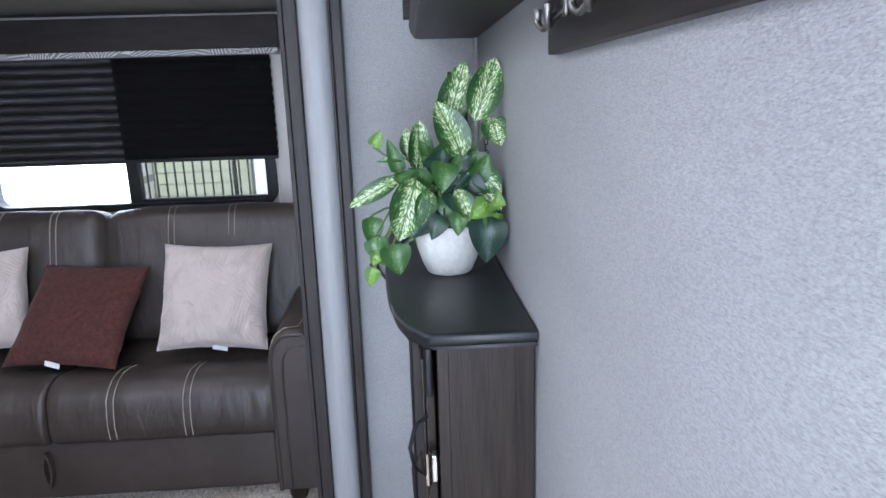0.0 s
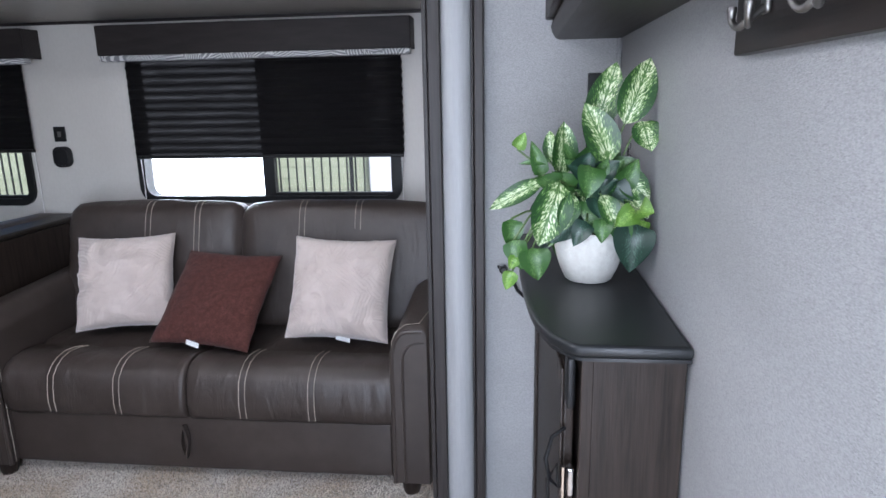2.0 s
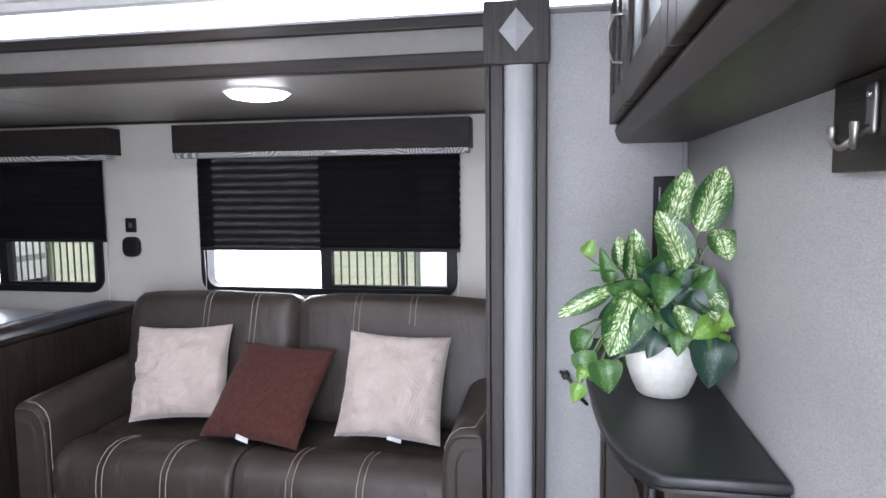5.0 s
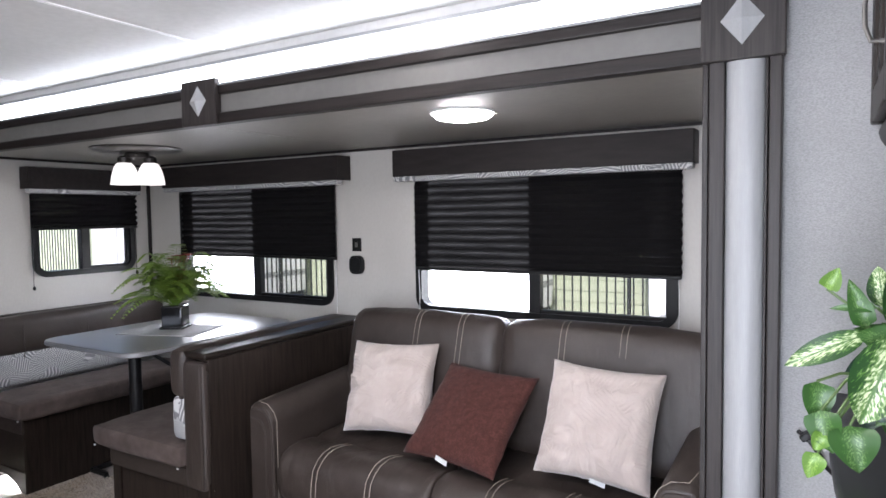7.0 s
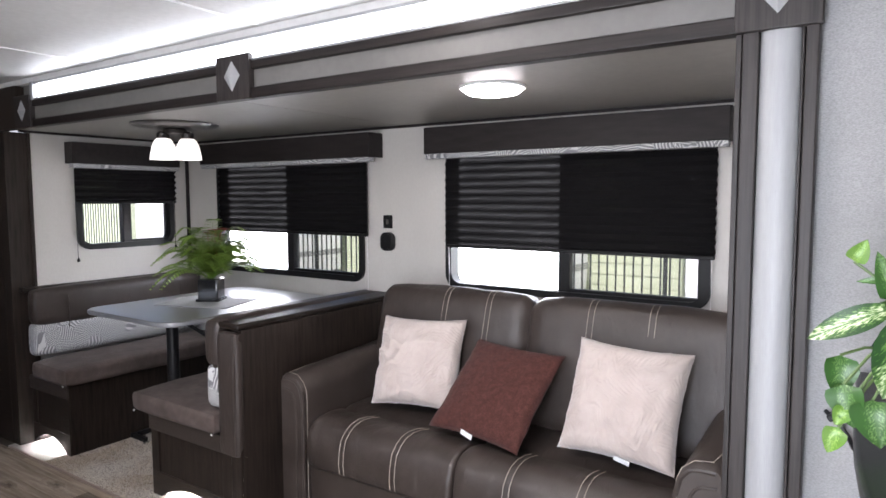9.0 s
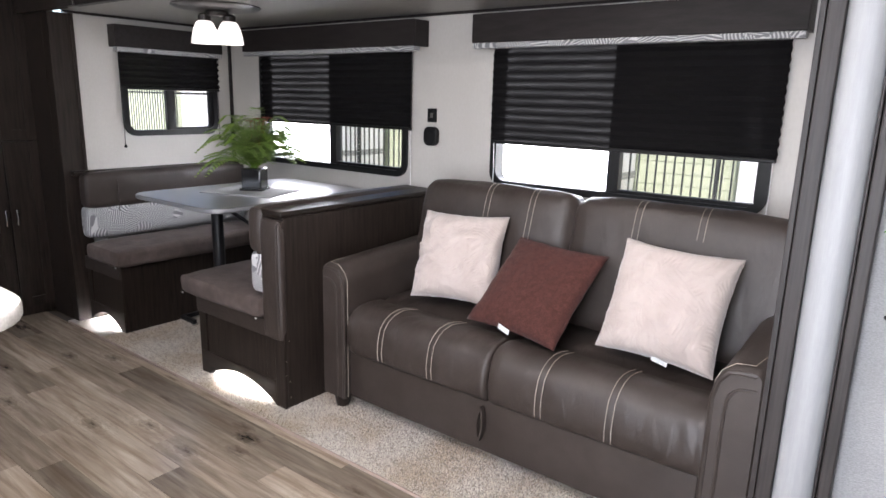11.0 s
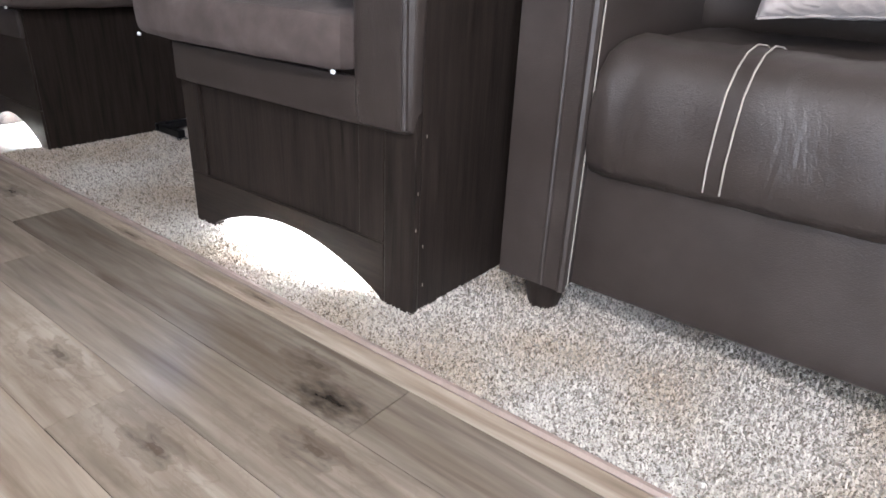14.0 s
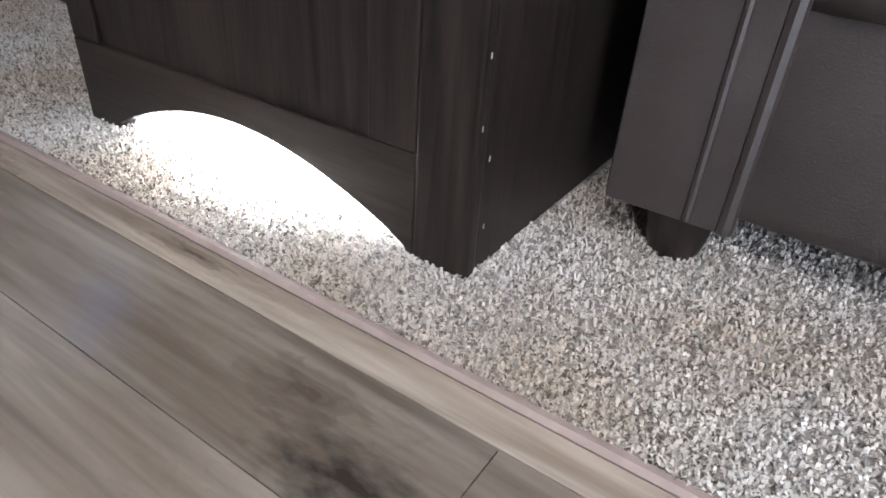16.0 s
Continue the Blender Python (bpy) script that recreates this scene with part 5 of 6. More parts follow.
# ---- fern on the table ----
fern = thing("potted_fern", "artificial fern with red flowers in black glazed pot", "plant", (-2.655, 2.945, 0.802))
part("pot", moved(box(-0.052, 0.052, -0.052, 0.052, 0.0, 0.115, 0.008), Matrix.Translation((-2.655, 2.945, 0.802)) @ Matrix.Rotation(radians(32), 4, "Z")), GLOSSPOT, fern, "square black glazed pot")
part("pot_foot", moved(box(-0.06, 0.06, -0.06, 0.06, 0.0, 0.012, 0.004), Matrix.Translation((-2.655, 2.945, 0.8015)) @ Matrix.Rotation(radians(32), 4, "Z")), GLOSSPOT, fern)
rng = random.Random(5)
for i in range(76):
    az = i * 2.399 + rng.uniform(-0.3, 0.3)
    reach = rng.uniform(0.12, 0.31)
    high = rng.uniform(0.07, 0.19) * (1.25 - reach * 1.6)
    droop = rng.uniform(0.02, 0.14) * (reach / 0.3)
    pts = []
    for k in range(11):
        s = k / 10
        pts.append(Vector((-2.655 + reach * s * math.cos(az), 2.945 + reach * s * math.sin(az), 0.908 + high * math.sin(min(1, s * 1.25) * math.pi / 2) * 1.6 - droop * s ** 3)))
    bms = [tube(pts, [0.0018 * (1 - 0.7 * k / 10) for k in range(11)], 4)]
    for k in range(2, 11):
        for half in (0, 0.5):
            q = k - half
            p = pts[int(q)] if half == 0 else (pts[int(q)] + pts[min(10, int(q) + 1)]) / 2
            d = (pts[min(10, int(q) + 1)] - pts[int(q) - 1]).normalized()
            side = d.cross(Vector((0, 0, 1))).normalized()
            L = 0.052 * math.sin(math.pi * min(1, q / 10 * 0.85 + 0.12)) + 0.006
            for sg in (-1, 1):
                t = p + (side * sg + d * 0.45 + Vector((0, 0, -0.12))).normalized() * L
                bms.append(moved(leaf_bm(L, 0.015, 0.1, 0.3, n=3), leaf_pose(p, t, (0, 0, 1))))
    part("frond", join(*bms), FERNLEAF, fern, "feathery green frond", smooth=70)
for i in range(7):
    az, r = rng.uniform(-0.9, 1.6), rng.uniform(0.03, 0.10)
    p = Vector((-2.655 + r * math.cos(az), 2.945 + r * math.sin(az), rng.uniform(1.10, 1.17)))
    bms = [tube([(-2.655, 2.945, 0.908), (p + Vector((-2.655, 2.945, 0.9))) / 2 + Vector((0, 0, 0.02)), p], 0.0018, 4)]
    for k in range(5):
        t = p + Vector((math.cos(k * 1.26 + i), math.sin(k * 1.26 + i), 0.5)).normalized() * 0.026
        bms.append(moved(leaf_bm(0.03, 0.018, 0.2, 0.3, n=3), leaf_pose(p, t, (0, 0, 1))))
    part("flower", join(*bms), REDLEAF, fern, "small red flower")
settle(fern)

# ---- pantry and kitchen island ----
pan = thing("pantry_cabinet", "tall dark walnut pantry cabinet with two doors", "cabinet", (-4.2, 2.0, 0))
part("carcass", box(-4.45, -3.905, 1.25, YS - 0.002, 0.004, ZM - 0.002, 0.003), WOOD, pan)
for y0, y1, z0, z1, hy in ((1.70, 2.225, 0.06, 1.0, 2.20), (2.229, 2.41, 0.06, 1.0, 2.255), (1.70, 2.225, 1.006, 1.86, None), (2.229, 2.41, 1.006, 1.86, None), (1.27, 1.696, 0.06, 1.86, None)):
    d = part("door", box(-3.904, -3.888, y0, y1, z0, z1, 0.003), WOOD, pan)
    part("door_panel", ring([(x * 1.0, y) for x, y in rounded(y1 - y0 - 0.004, z1 - z0 - 0.004, 0.002, 1)], rounded(y1 - y0 - 0.11, z1 - z0 - 0.11, 0.002, 1), 0, 0.006), WOOD, d, "raised door frame")
    d.children[0].matrix_local = Matrix.Translation((-3.8875, mid(y0, y1), mid(z0, z1))) @ Matrix.Rotation(radians(90), 4, "Z") @ Matrix.Rotation(radians(90), 4, "X")
    if hy:
        part("handle", tube([(-3.886, hy, 0.63), (-3.862, hy, 0.625), (-3.858, hy, 0.585), (-3.862, hy, 0.545), (-3.886, hy, 0.54)], 0.006), CHROME, d, "chrome bow handle")
settle(pan)
isl = thing("kitchen_island", "kitchen island with pale speckled rounded countertop", "kitchen island", (-1.7, 1.0, 0))
body = [(-1.42 + 0.16 * math.cos(a), 1.02 + 0.22 * math.sin(a)) for a in [math.pi * (-0.5 + i / 12) for i in range(13)]] + [(-2.3, 1.24), (-2.3, 0.80)]
part("cabinet_body", prism(body, 0.004, 0.865), WOOD, isl, "dark walnut island body")
top = [(x - 1.73, y + 1.02) for x, y in rounded(1.30, 0.66, 0.14, 8)]
part("countertop", prism(top, 0.866, 0.90, 0.008), STONE, isl, "pale speckled countertop")
settle(isl)

stool = thing("bar_stool", "dark round padded stool at the kitchen island", "stool", (-1.035, 1.09, 0))
part("seat", moved(lathe([(0.0, 0.52), (0.09, 0.522), (0.125, 0.53), (0.135, 0.55), (0.13, 0.58), (0.11, 0.60), (0.0, 0.605)], 32), Matrix.Translation((-1.035, 1.09, 0))), LEATHER, stool, "dark padded seat")
part("column", moved(lathe([(0.15, 0.002), (0.15, 0.012), (0.04, 0.03), (0.025, 0.06), (0.025, 0.50), (0.06, 0.518)], 24), Matrix.Translation((-1.035, 1.09, 0))), BLACKMETAL, stool, "black steel pedestal")
settle(stool)


# ---- corner cabinet ----
cab = thing("corner_cabinet", "dark walnut corner cabinet with black top, door ajar", "cabinet", (0.29, 2.0, 0))
CZ = 0.975
left = [(0.222, 1.622), (0.196, 1.66), (0.178, 1.72), (0.166, 1.80), (0.158, 1.90), (0.153, 2.02), (0.150, 2.20), (0.150, YS - 0.002)]
topline = [(XR - 0.003, YS - 0.002), (XR - 0.003, 1.612), (0.236, 1.612)] + left
part("top", prism(topline, CZ - 0.020, CZ, 0.007, 3), CTOP, cab, "black laminate top with rounded edge")
part("top_edge", prism([(x + (0.004 if x < 0.39 else 0), y + (0.004 if y < 2 else 0)) for x, y in topline], CZ - 0.026, CZ - 0.0205), CTOP, cab)
inn = [(XR - 0.003, YS - 0.002), (XR - 0.003, 1.642), (0.262, 1.642), (0.252, 1.70), (0.244, 1.80), (0.238, 1.95), (0.235, YS - 0.002)]
part("carcass", prism(inn, 0.004, CZ - 0.027), WOOD, cab, smooth=None)
part("side_panel", box(0.252, XR - 0.004, 1.634, 1.6415, 0.004, CZ - 0.028, 0.002), WOOD, cab, "walnut side panel")
part("stile", box(0.243, 0.262, 1.633, 1.648, 0.004, CZ - 0.028, 0.002), WOOD, cab)
door = part("door", moved(box(-0.016, 0.0, 0.0, 0.56, 0.05, CZ - 0.075, 0.003), Matrix.Translation((0.240, 1.70, 0)) @ Matrix.Rotation(radians(2.5), 4, "Z")), WOOD, cab, "walnut door standing ajar")
part("door_rail", moved(join(box(-0.022, -0.0165, 0.0, 0.05, 0.05, CZ - 0.075, 0.002), box(-0.022, -0.0165, 0.51, 0.56, 0.05, CZ - 0.075, 0.002), box(-0.022, -0.0165, 0.0505, 0.5095, CZ - 0.125, CZ - 0.075, 0.002), box(-0.022, -0.0165, 0.0505, 0.5095, 0.05, 0.10, 0.002)), Matrix.Translation((0.240, 1.70, 0)) @ Matrix.Rotation(radians(2.5), 4, "Z")), WOOD, door)
part("latch", cushion(0.230, 1.672, 0.895, 0.014, 0.045, 0.085, 0.005, 0.0, 0.0, 6), BLACK, cab, "black plastic door latch")
part("hinge", join(box(0.230, 0.240, 1.662, 1.682, 0.69, 0.74, 0.002), tube([(0.224, 1.668, 0.683), (0.224, 1.668, 0.742)], 0.005)), CHROME, cab, "chrome hinge")
settle(cab)
cord = [(0.226, 1.69, 0.80), (0.204, 1.675, 0.79), (0.194, 1.668, 0.755), (0.20, 1.666, 0.72), (0.216, 1.672, 0.70), (0.212, 1.668, 0.745), (0.198, 1.672, 0.715), (0.20, 1.685, 0.64), (0.228, 1.69, 0.62)]
single("cable_loop", tube(cord, 0.0035, 6), BLACK, "loose black cable loop at cabinet door", "cable")
pl = thing("cable_plug", "black cable end poking from the side wall", "cable", (0.10, YS, 0.885))
part("plug", moved(box(-0.010, 0.010, -0.03, 0.0, -0.007, 0.007, 0.003), Matrix.Translation((0.112, YS - 0.002, 0.878)) @ Matrix.Rotation(radians(-35), 4, "Y")), BLACK, pl)
part("cord", tube([(0.098, YS - 0.012, 0.885), (0.12, YS - 0.03, 0.872), (0.14, YS - 0.03, 0.845), (0.15, YS - 0.022, 0.82), (0.168, YS - 0.012, 0.80)], 0.0045, 6), BLACK, pl)
settle(pl)
tv = thing("wall_bracket", "thin black bracket plate on side wall behind plant", "wall plate", (0.345, YS, 1.15))
part("plate", box(0.322, 0.372, YS - 0.014, YS - 0.0005, 1.10, 1.386, 0.003), BLACK, tv)
part("slot", join(box(0.334, 0.338, YS - 0.016, YS - 0.0135, 1.12, 1.36), box(0.356, 0.36, YS - 0.016, YS - 0.0135, 1.12, 1.36)), NICKEL, tv)
settle(tv)
single("chain", join(*[moved(ring(rounded(0.010, 0.016, 0.0045, 4), rounded(0.006, 0.012, 0.0025, 4), -0.0012, 0.0012), Matrix.Translation((XR - 0.008 - 0.002 * (i % 2), 2.2 - 0.004 * i, 1.22 - 0.013 * i)) @ Matrix.Rotation(radians(90 * (i % 2)), 4, "Z") @ Matrix.Rotation(radians(90), 4, "X")) for i in range(14)]), BLACKMETAL, "short dark chain hanging on wall behind plant", "chain")

# ---- plant on the corner cabinet ----
PXC, PYC, PZC = 0.288, 1.975, CZ
plant = thing("potted_plant", "artificial variegated plant in whitewashed round pot", "plant", (PXC, PYC, PZC))
potp = [(0.0, 0.001), (0.042, 0.001), (0.046, 0.004), (0.056, 0.025), (0.064, 0.050), (0.069, 0.075), (0.070, 0.092), (0.068, 0.100), (0.066, 0.103), (0.062, 0.102), (0.062, 0.085), (0.0, 0.083)]
part("pot", moved(lathe(potp, 36), Matrix.Translation((PXC, PYC, PZC))), POT, plant, "whitewashed ceramic pot")
part("moss", moved(lathe([(0.061, 0.084), (0.04, 0.094), (0.0, 0.097)], 20), Matrix.Translation((PXC, PYC, PZC))), SOIL, plant, "dark moss")
U = 1.0 / (1.75 * 912)


def leaf(kind, bx, bz, tx, tz, width, depth=0.0, depth2=0.0, curl=0.25, face=(0.0, -1.0, 0.35)):
    """A leaf of the plant from base to tip, offsets from the pot's middle and rim in a common unit; a stem feeds it."""
    base = Vector((PXC + bx * U, PYC + depth, PZC + 0.102 + bz * U))
    tip = Vector((PXC + tx * U, PYC + depth2, PZC + 0.102 + tz * U))
    if max(base.x, tip.x) > XR - 0.012:
        base.x, tip.x = min(base.x, XR - 0.02), min(tip.x, XR - 0.014)
    # every leaf turns a little its own way
    face = (face[0] + 0.7 * noise.noise(Vector((bx, bz, 1.5)) * 0.037), face[1], face[2] + 0.6 * noise.noise(Vector((bz, tx, 4.5)) * 0.041))
    m = leaf_pose(base, tip, face)
    ob = part("leaf", moved(leaf_bm((tip - base).length, width * U * (1.0 if kind == "v" else 1.08), curl * 0.9, 0.34, 0.8, heart=kind != "v"), m), {"v": VARIEGATED, "g": GREENLEAF, "l": LIMELEAF, "d": DARKLEAF}[kind], plant, {"v": "cream-flecked green leaf", "g": "plain green leaf", "l": "lime green leaf", "d": "dark blue-green leaf"}[kind], smooth=80)
    root = Vector((PXC + 0.25 * (base.x - PXC), PYC + 0.02 * math.sin(bx), PZC + 0.09))
    bend = (root + base) / 2 + Vector((0, 0.01, 0.03 if bz > 0 else 0.07))
    part("stem", tube([root, (root + bend) / 2 + Vector((0, 0, 0.012)), bend, (bend + base) / 2 + Vector((0, 0, 0.006)), base], 0.0022, 5), STEM, plant)
    return ob


for a in (("v", 10, 300, 58, 502, 112, 0.02, -0.01), ("v", 92, 320, 205, 512, 118, 0.0, -0.02), ("v", 45, 212, -20, 385, 118, -0.03, -0.06), ("v", 140, 330, 198, 255, 92, -0.01, -0.05),
          ("v", -95, 165, -70, 325, 100, 0.02, 0.0), ("v", -150, 155, -308, 85, 66, -0.02, -0.06), ("v", -100, 158, -155, -25, 132, -0.04, -0.09), ("v", 85, 178, 232, 105, 92, -0.01, -0.05),
          ("v", -110, 200, -130, 300, 60, 0.05, 0.04)):
    leaf(*a)
for a in (("g", -15, 205, -20, 122, 84, -0.05, -0.085), ("g", -150, 165, -182, 275, 50, 0.0, -0.01), ("g", -130, 212, -222, 212, 26, 0.0, -0.01), ("g", 90, 130, 218, 145, 84, 0.01, -0.02),
          ("g", -180, -45, -160, -138, 96, -0.05, -0.075), ("g", -245, 40, -240, -55, 68, -0.03, -0.05), ("g", -60, 60, 40, 40, 80, -0.03, -0.06), ("g", 60, 190, 90, 260, 50, 0.04, 0.03)):
    leaf(*a)
for a in (("l", 130, 75, 212, 78, 74, -0.06, -0.085), ("l", 118, 72, 62, 40, 66, -0.06, -0.085), ("l", 150, 40, 140, -5, 40, -0.05, -0.07), ("l", -228, -70, -248, -110, 40, -0.05, -0.06), ("l", -240, -118, -262, -178, 48, -0.05, -0.06)):
    leaf(*a)
for a in (("d", 120, 35, 105, -105, 118, -0.06, -0.09), ("d", -40, 62, -128, -20, 96, -0.04, -0.07), ("d", 190, 55, 248, 30, 46, 0.0, -0.02), ("d", 10, 105, 15, 60, 70, -0.04, -0.07), ("d", 40, 150, 120, 60, 90, -0.02, -0.05), ("d", -90, 110, -30, 70, 70, 0.0, -0.03)):
    leaf(*a)
for a in (("d", -20, 40, -62, -22, 62, -0.062, -0.085), ("g", 30, 48, 18, -12, 58, -0.064, -0.088), ("g", 74, 40, 96, -30, 66, -0.055, -0.080), ("v", 20, 120, 70, 30, 70, -0.05, -0.085),
          ("v", -60, 120, -92, 20, 74, -0.045, -0.08), ("v", 100, 110, 205, 60, 70, -0.02, -0.06), ("g", -235, -20, -215, -110, 74, -0.045, -0.065), ("l", -228, 250, -205, 300, 44, 0.0, -0.01)):
    leaf(*a)
frng = random.Random(9)
for i in range(64):
    a = frng.uniform(-0.25, 1.25) * math.pi
    r = frng.uniform(15, 125)
    bx, bz = r * math.cos(a), 60 + r * 1.15 * math.sin(a)
    q = frng.uniform(60, 95)
    b = a + frng.uniform(-0.9, 0.9)
    dp = frng.uniform(-0.03, 0.05)
    leaf(frng.choice("gggddv"), bx, bz, bx + q * math.cos(b), bz + q * math.sin(b), frng.uniform(46, 74), dp, dp - 0.03)
settle(plant)

# ---- upper cabinet and coat hooks ----
up = thing("upper_cabinet", "dark walnut wall cabinet with frosted glass doors", "cabinet", (0.31, 1.4, 1.47))
UY0 = 0.55
part("carcass", box(0.236, XR - 0.002, UY0, YS - 0.002, 1.50, ZM - 0.002, 0.002), WOODY_SHADED, up)
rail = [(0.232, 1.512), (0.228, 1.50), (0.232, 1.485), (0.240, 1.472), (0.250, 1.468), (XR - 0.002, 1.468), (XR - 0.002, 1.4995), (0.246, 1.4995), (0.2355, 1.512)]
part("light_rail", moved(prism([(x, z) for x, z in rail], 0, YS - 0.004 - UY0), Matrix.Translation((0, YS - 0.002, 0)) @ Matrix.Rotation(radians(90), 4, "X")), WOODY_SHADED, up, "moulded walnut bottom rail", smooth=30)
for y0, y1 in ((2.02, YS - 0.004), (1.50, 2.016), (0.98, 1.496), (UY0, 0.976)):
    d = part("door", join(box(0.214, 0.2355, y0, y0 + 0.055, 1.515, ZM - 0.03, 0.003), box(0.214, 0.2355, y1 - 0.055, y1, 1.515, ZM - 0.03, 0.003), box(0.214, 0.2355, y0 + 0.0555, y1 - 0.0555, 1.515, 1.575, 0.003), box(0.214, 0.2355, y0 + 0.0555, y1 - 0.0555, ZM - 0.09, ZM - 0.03, 0.003)), WOOD, up)
    part("glass_pane", box(0.222, 0.227, y0 + 0.05, y1 - 0.05, 1.57, ZM - 0.085), FROST, d, "pale frosted glass pane")
    part("mullion", box(0.216, 0.232, mid(y0, y1) - 0.012, mid(y0, y1) + 0.012, 1.5755, ZM - 0.0905, 0.002), WOOD, d)
    hy = y0 + 0.03
    part("handle", tube([(0.213, hy, 1.60), (0.196, hy + 0.002, 1.602), (0.188, hy + 0.004, 1.625), (0.187, hy + 0.004, 1.66), (0.196, hy + 0.002, 1.69), (0.213, hy, 1.692)], 0.0036), NICKEL, d, "chrome bow handle")
settle(up)

HOOKR = [0.0036] * 18 + [0.0037, 0.0038, 0.0040, 0.0044, 0.0049, 0.0052, 0.0048]
hb = thing("coat_hook_board", "dark walnut coat hook board under wall cabinet", "coat rack", (XR, 1.1, 1.42))
part("board", box(XR - 0.016, XR - 0.0005, 0.70, 1.502, 1.374, 1.467, 0.002), WOODY_SHADED, hb)
for y in (1.405, 1.255, 1.105, 0.955, 0.805):
    x = XR - 0.017
    h = part("hook", join(moved(cushion(0, 0, 0, 0.006, 0.017, 0.048, 0.0028, 0, 0, 6), Matrix.Translation((x - 0.002, y, 1.432))),
                          tube(eased([(x - 0.004, y, 1.415), (x - 0.018, y + 0.004, 1.402), (x - 0.022, y + 0.014, 1.397), (x - 0.026, y + 0.024, 1.404), (x - 0.026, y + 0.026, 1.418)]), HOOKR, 10),
                          tube(eased([(x - 0.004, y, 1.415), (x - 0.018, y - 0.004, 1.402), (x - 0.022, y - 0.014, 1.397), (x - 0.026, y - 0.024, 1.404), (x - 0.026, y - 0.026, 1.418)]), HOOKR, 10)), NICKEL, hb, "brushed nickel double hook", smooth=60)
    part("screw", moved(lathe([(0.004, 0), (0.003, 0.002), (0, 0.0025)], 10), Matrix.Translation((x - 0.005, y, 1.445)) @ Matrix.Rotation(radians(-90), 4, "Y")), CHROME, h)
settle(hb)

# ---- outside ----
single("ground", box(-150, 150, -150, 150, -0.75, -0.70), GRAVEL, "pale gravel lot outside", "ground", "structure")
single("trailer_roof", box(XL - 0.1, XR + 0.1, YO - 0.1, YS + 0.05, ZM + 0.06, ZM + 0.14), WHITEPAINT, "white roof over the trailer", "roof", "structure")
single("slide_roof", box(XE - 0.1, XA + 0.1, YS + 0.051, YB + 0.08, ZC + 0.085, ZC + 0.16), WHITEPAINT, "white roof over the slide-out", "roof", "structure")
single("trailer_underside", box(XL - 0.1, XR + 0.1, YO - 0.1, YB + 0.06, -0.2, -0.062), TYRE, "dark underside of the trailer", "trailer floor", "structure")


def camper(m, label):
    """A parked white cargo trailer, seen from its end."""
    t = thing("cargo_trailer", label, "trailer", group="parked white trailers")
    t.matrix_world = m
    part("body", cushion(0, 0, 2.35, 1.6, 2.3, 4.0, 0.12, 0, 0, 8), WHITEPAINT, t, "white body")
    part("door_seam", join(box(-0.806, -0.796, -0.012, 0.012, 0.6, 4.1), box(-0.806, -0.796, -0.95, 0.95, 0.55, 0.57)), EDGE, t, "grey rear door seam")
    part("stripe", box(-0.68, 0.68, -1.158, -1.14, 0.75, 0.87), EDGE, t, "grey stripe")
    for x in (-0.37, 0.37):
        part("wheel", moved(lathe([(0.1, -0.09), (0.3, -0.1), (0.35, -0.06), (0.35, 0.06), (0.3, 0.1), (0.1, 0.09)], 24), Matrix.Translation((x, -1.0, 0.35)) @ Matrix.Rotation(radians(90), 4, "X")), TYRE, t, "black wheel")
    return t


def toward(slope, y):
    return 0.15 + slope * (y - 0.88)


camper(Matrix.Translation((toward(-0.570, 10.3), 11.12, -0.70)) @ Matrix.Rotation(radians(90), 4, "Z"), "white cargo trailer parked beyond sofa window")
camper(Matrix.Translation((toward(-1.20, 10.3), 11.12, -0.70)) @ Matrix.Rotation(radians(90), 4, "Z"), "white cargo trailer parked beyond dinette window")
camper(Matrix.Translation((toward(-0.205, 10.3) + 0.85, 11.12, -0.70)) @ Matrix.Rotation(radians(90), 4, "Z"), "white cargo trailer parked beyond slide-out corner")
camper(Matrix.Translation((toward(-1.58, 10.3), 11.12, -0.70)) @ Matrix.Rotation(radians(90), 4, "Z"), "white cargo trailer parked beyond small window")


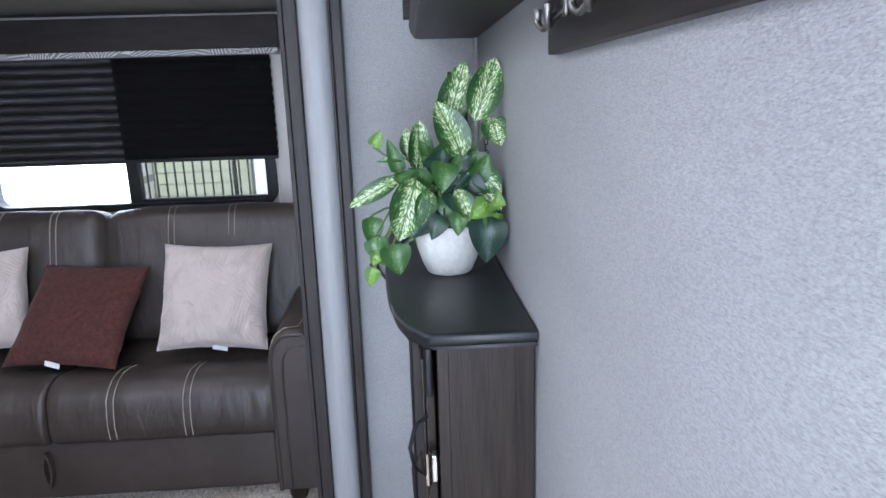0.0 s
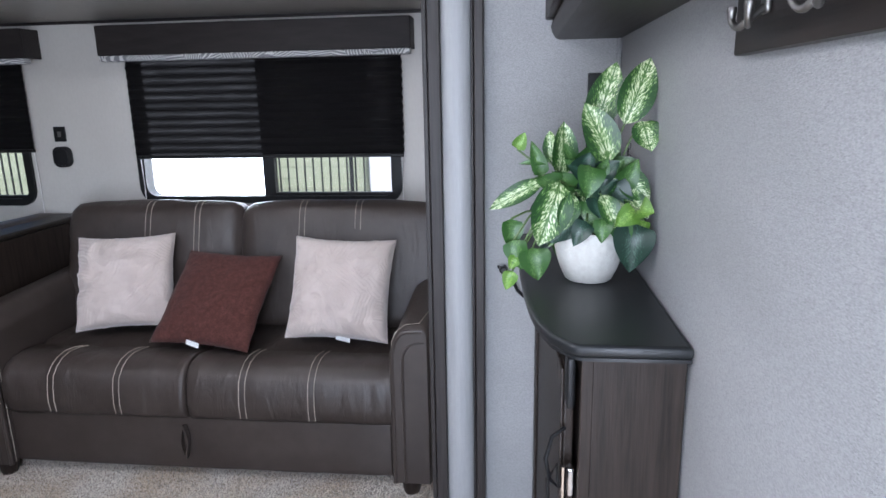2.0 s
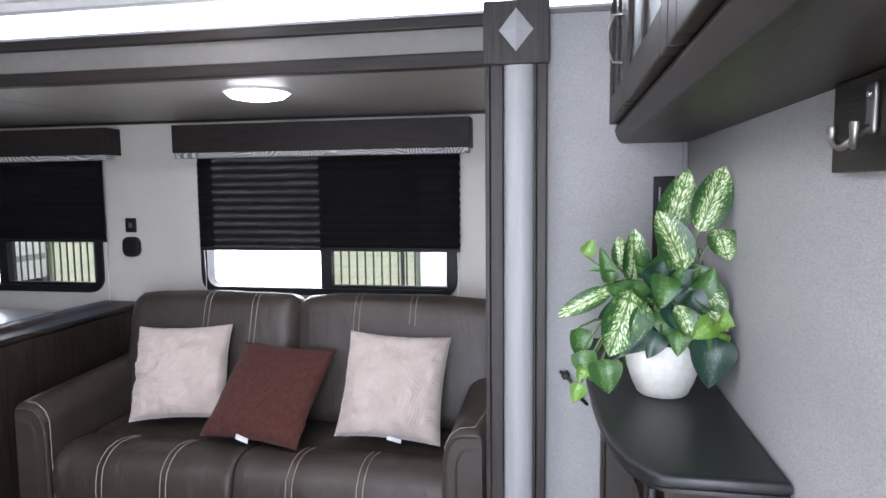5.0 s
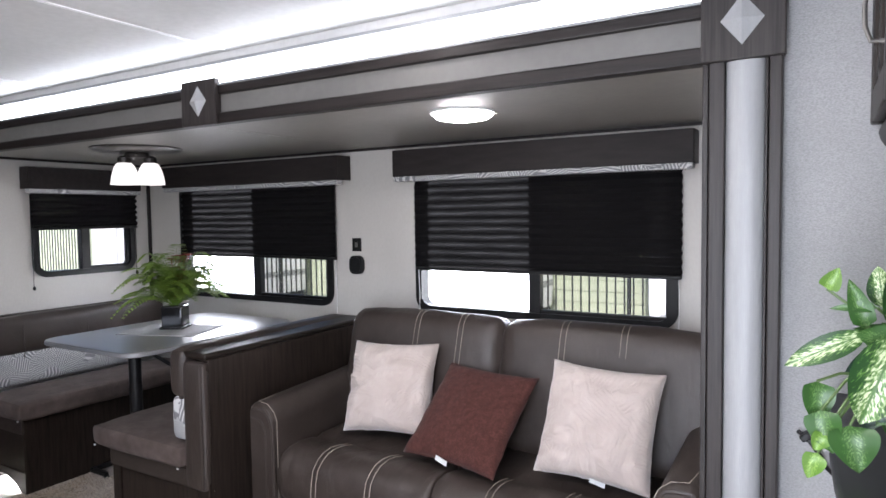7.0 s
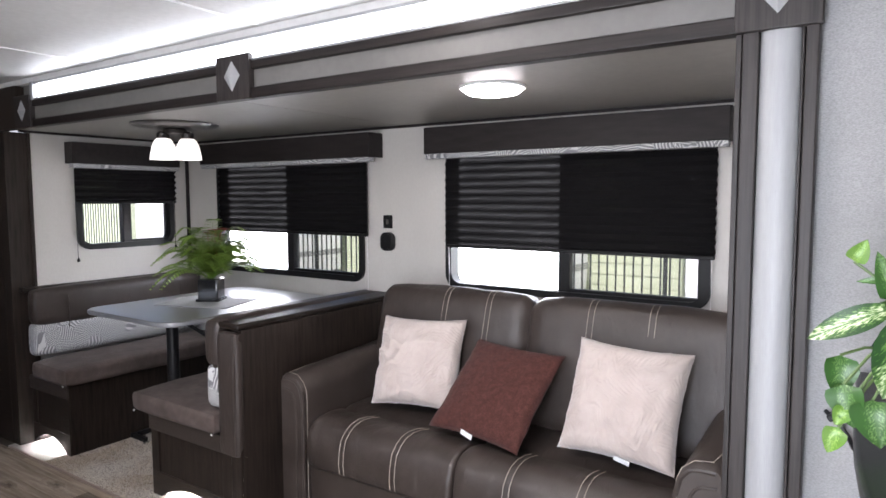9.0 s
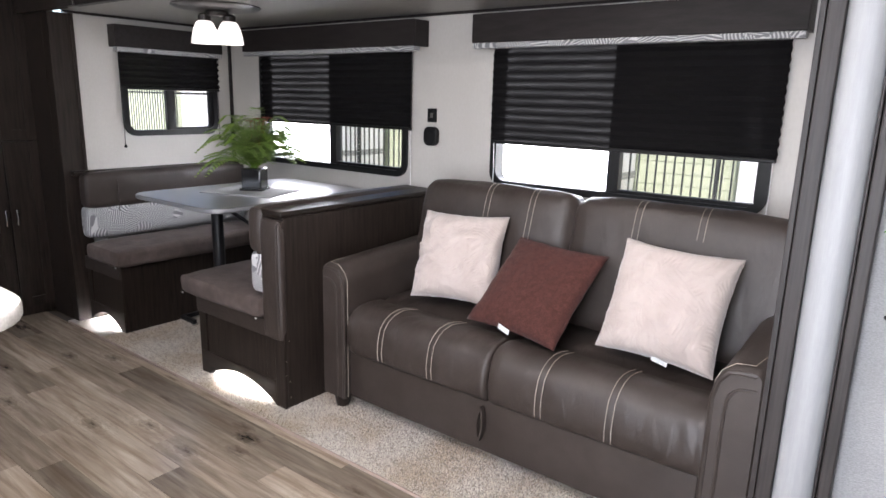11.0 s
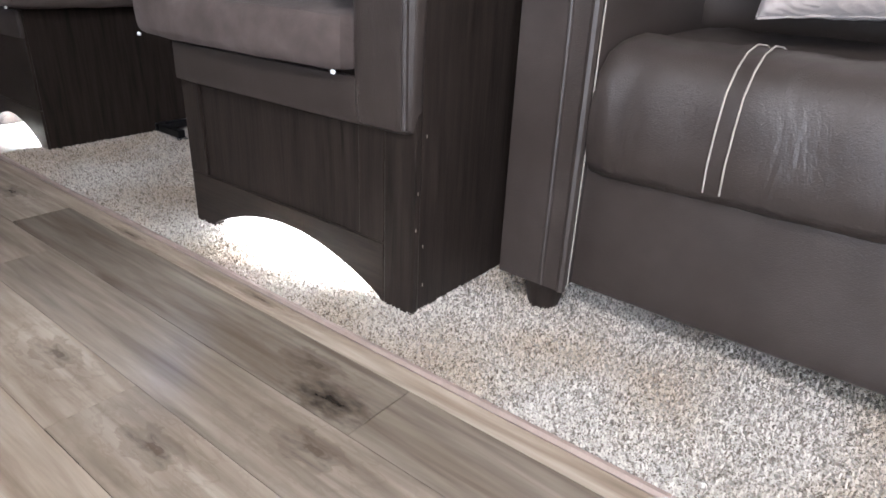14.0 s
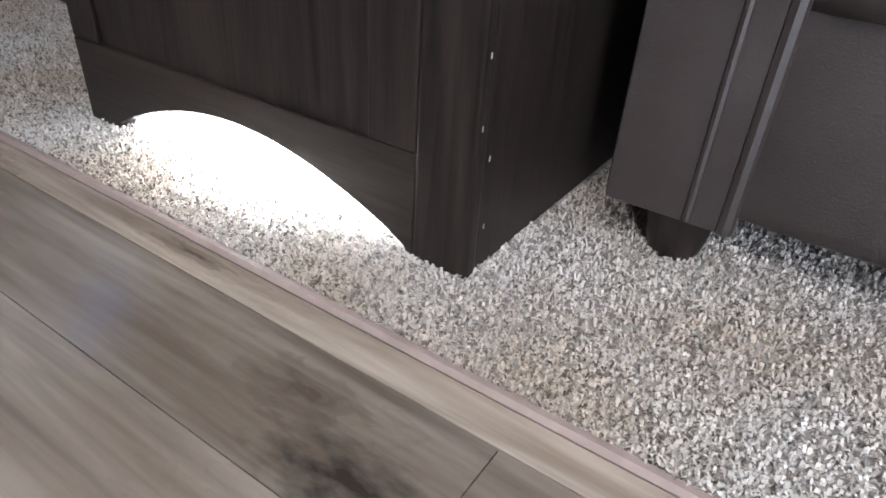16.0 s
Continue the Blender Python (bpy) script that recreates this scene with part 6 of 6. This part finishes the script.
def siding_house(x0, x1, y0, y1, label):
    h = thing("sided_house", label, "house", (mid(x0, x1), mid(y0, y1), -0.7))
    part("wall", box(x0, x1, y0 + 0.03, y1, -0.7, 3.4), SIDING, h, "sage green wall")
    n = 20
    for i in range(n):
        z = -0.65 + i * 0.2
        b = bmesh.new()
        v = [b.verts.new(p) for p in ((x0, y0 + 0.008, z), (x1, y0 + 0.008, z), (x1, y0 + 0.02, z + 0.198), (x0, y0 + 0.02, z + 0.198), (x0, y0 + 0.02, z), (x1, y0 + 0.02, z))]
        b.faces.new((v[0], v[1], v[2], v[3]))
        b.faces.new((v[4], v[5], v[1], v[0]))
        part("board", b, SIDING, h, smooth=None)
    for a in (0.22, 0.52, 0.80):
        xx = x0 + (x1 - x0) * a
        w = part("window", box(xx - 0.5, xx + 0.5, y0 - 0.01, y0 + 0.03, 0.9, 2.1, 0.01), DARKGLASS, h, "dark window")
        part("sill", join(box(xx - 0.56, xx + 0.56, y0 - 0.05, y0 + 0.03, 0.82, 0.9), box(xx - 0.56, xx - 0.5, y0 - 0.03, y0 + 0.03, 0.9, 2.16), box(xx + 0.5, xx + 0.56, y0 - 0.03, y0 + 0.03, 0.9, 2.16), box(xx - 0.5, xx + 0.5, y0 - 0.03, y0 + 0.03, 2.1, 2.16)), WHITEPAINT, w, "white trim")
    b = bmesh.new()
    v = [b.verts.new(p) for p in ((x0 - 0.3, y0 - 0.4, 3.3), (x1 + 0.3, y0 - 0.4, 3.3), (x1 + 0.3, mid(y0, y1), 5.2), (x0 - 0.3, mid(y0, y1), 5.2), (x1 + 0.3, y1 + 0.4, 3.3), (x0 - 0.3, y1 + 0.4, 3.3))]
    for f in ((0, 1, 2, 3), (3, 2, 4, 5), (0, 3, 5), (1, 4, 2)):
        b.faces.new([v[i] for i in f])
    part("roof", b, ROOFING, h, "grey shingle roof", smooth=None)
    settle(h)


siding_house(-30.0, 4.0, 12.05, 18.0, "sage green sided house behind iron fence")
fence = thing("iron_fence", "black iron picket fence", "fence", (-4, 10.3, -0.7))
for i in range(165):
    x = -20.6 + i * 0.132
    if all(abs(x - toward(k, 10.3)) > 1.2 for k in (-0.570, -1.20, -1.58)) and x < toward(-0.205, 10.3) - 0.3:
        part("picket", box(x - 0.011, x + 0.011, 10.285, 10.307, -0.7, 1.45), IRON, fence)
for z in (-0.5, 1.25):
    part("rail", box(-20.6, -1.9, 10.32, 10.35, z, z + 0.05), IRON, fence)
for x in (toward(-0.262, 10.3), toward(-1.0, 10.3), toward(-0.7, 10.3)):
    part("post", box(x - 0.022, x + 0.022, 10.26, 10.34, -0.7, 1.6), IRON, fence)
settle(fence)

# ---- carpet pile along the aisle ----
prng = np.random.RandomState(3)
N = 150000
px = -3.25 + 3.2 * prng.rand(N)
py = (YF - 0.006) + 0.45 * prng.rand(N) ** 1.25
keep = ~((px < -1.855) & (px > -2.47) & (py > 2.62)) & ~((px < -3.2) & (py > 2.56)) & ~((px > -1.79) & (py > 2.78))
px, py = px[keep], py[keep]
N = len(px)
ang = prng.rand(N) * 2 * math.pi
ln = 0.0032 + 0.0032 * prng.rand(N)
wd = 0.0009 + 0.0008 * prng.rand(N)
ht = 0.003 + 0.005 * prng.rand(N)
dx, dy = np.cos(ang), np.sin(ang)
z0 = np.full(N, 0.003)
V = np.stack([
    np.stack([px - dy * wd, py + dx * wd, z0], 1),
    np.stack([px + dy * wd, py - dx * wd, z0], 1),
    np.stack([px + dx * ln * 0.6 + dy * wd, py + dy * ln * 0.6 - dx * wd, z0 + ht], 1),
    np.stack([px + dx * ln * 0.6 - dy * wd, py + dy * ln * 0.6 + dx * wd, z0 + ht], 1),
    np.stack([px + dx * ln * 1.3, py + dy * ln * 1.3, z0 + ht * 0.75], 1)], 1).reshape(-1, 3)
base = np.arange(N) * 5
F = [(int(b), int(b) + 1, int(b) + 2, int(b) + 3) for b in base] + [(int(b) + 3, int(b) + 2, int(b) + 4) for b in base]
me = bpy.data.meshes.new("carpet_pile")
me.from_pydata(V.tolist(), [], F)
me.materials.append(YARN)
tagged(new("carpet_pile", me), "flecked beige, grey and brown carpet pile", "carpet", "", "stuff")

# ---- plank floor ----
floor = thing("floor", "grey-brown oak-look vinyl plank floor", "floor", (0, 0, 0), kind="structure")
unit = mesh("plank", box(0, 1, 0, 1, -0.006, 0.0), PLANK)
unit_k = mesh("plank_knotted", box(0, 1, 0, 1, -0.006, 0.0), KNOTTED)
PW, PL = 0.118, 1.01
frng = random.Random(21)
# one end joint of each of the rows beside the carpet
seams = {0: -1.374, 1: -1.732, 2: -1.537, 3: -2.02, 4: -1.812, 5: -2.405, 6: -2.163}
edges_y = [YF - 0.016, 2.326] + [2.326 - PW * k for k in range(1, 22)]
for r, (y1, y0) in enumerate(zip(edges_y, edges_y[1:])):
    if y0 < YO:
        break
    x = seams.get(r, XL + frng.uniform(0, PL))
    while x > XL:
        x -= PL
    while x < XR:
        a, b = max(x, XL), min(x + PL, XR)
        if b - a > 0.02:
            knotted = a < -1.80 < b and y0 < 2.24 < y1
            ob = new("plank", unit_k if knotted else unit)
            ob.location = (a + 0.0005, y0 + 0.0005, -frng.uniform(0, 0.0004))
            ob.scale = (b - a - 0.001, y1 - y0 - 0.001, 1)
            ob.parent = floor
        x += PL
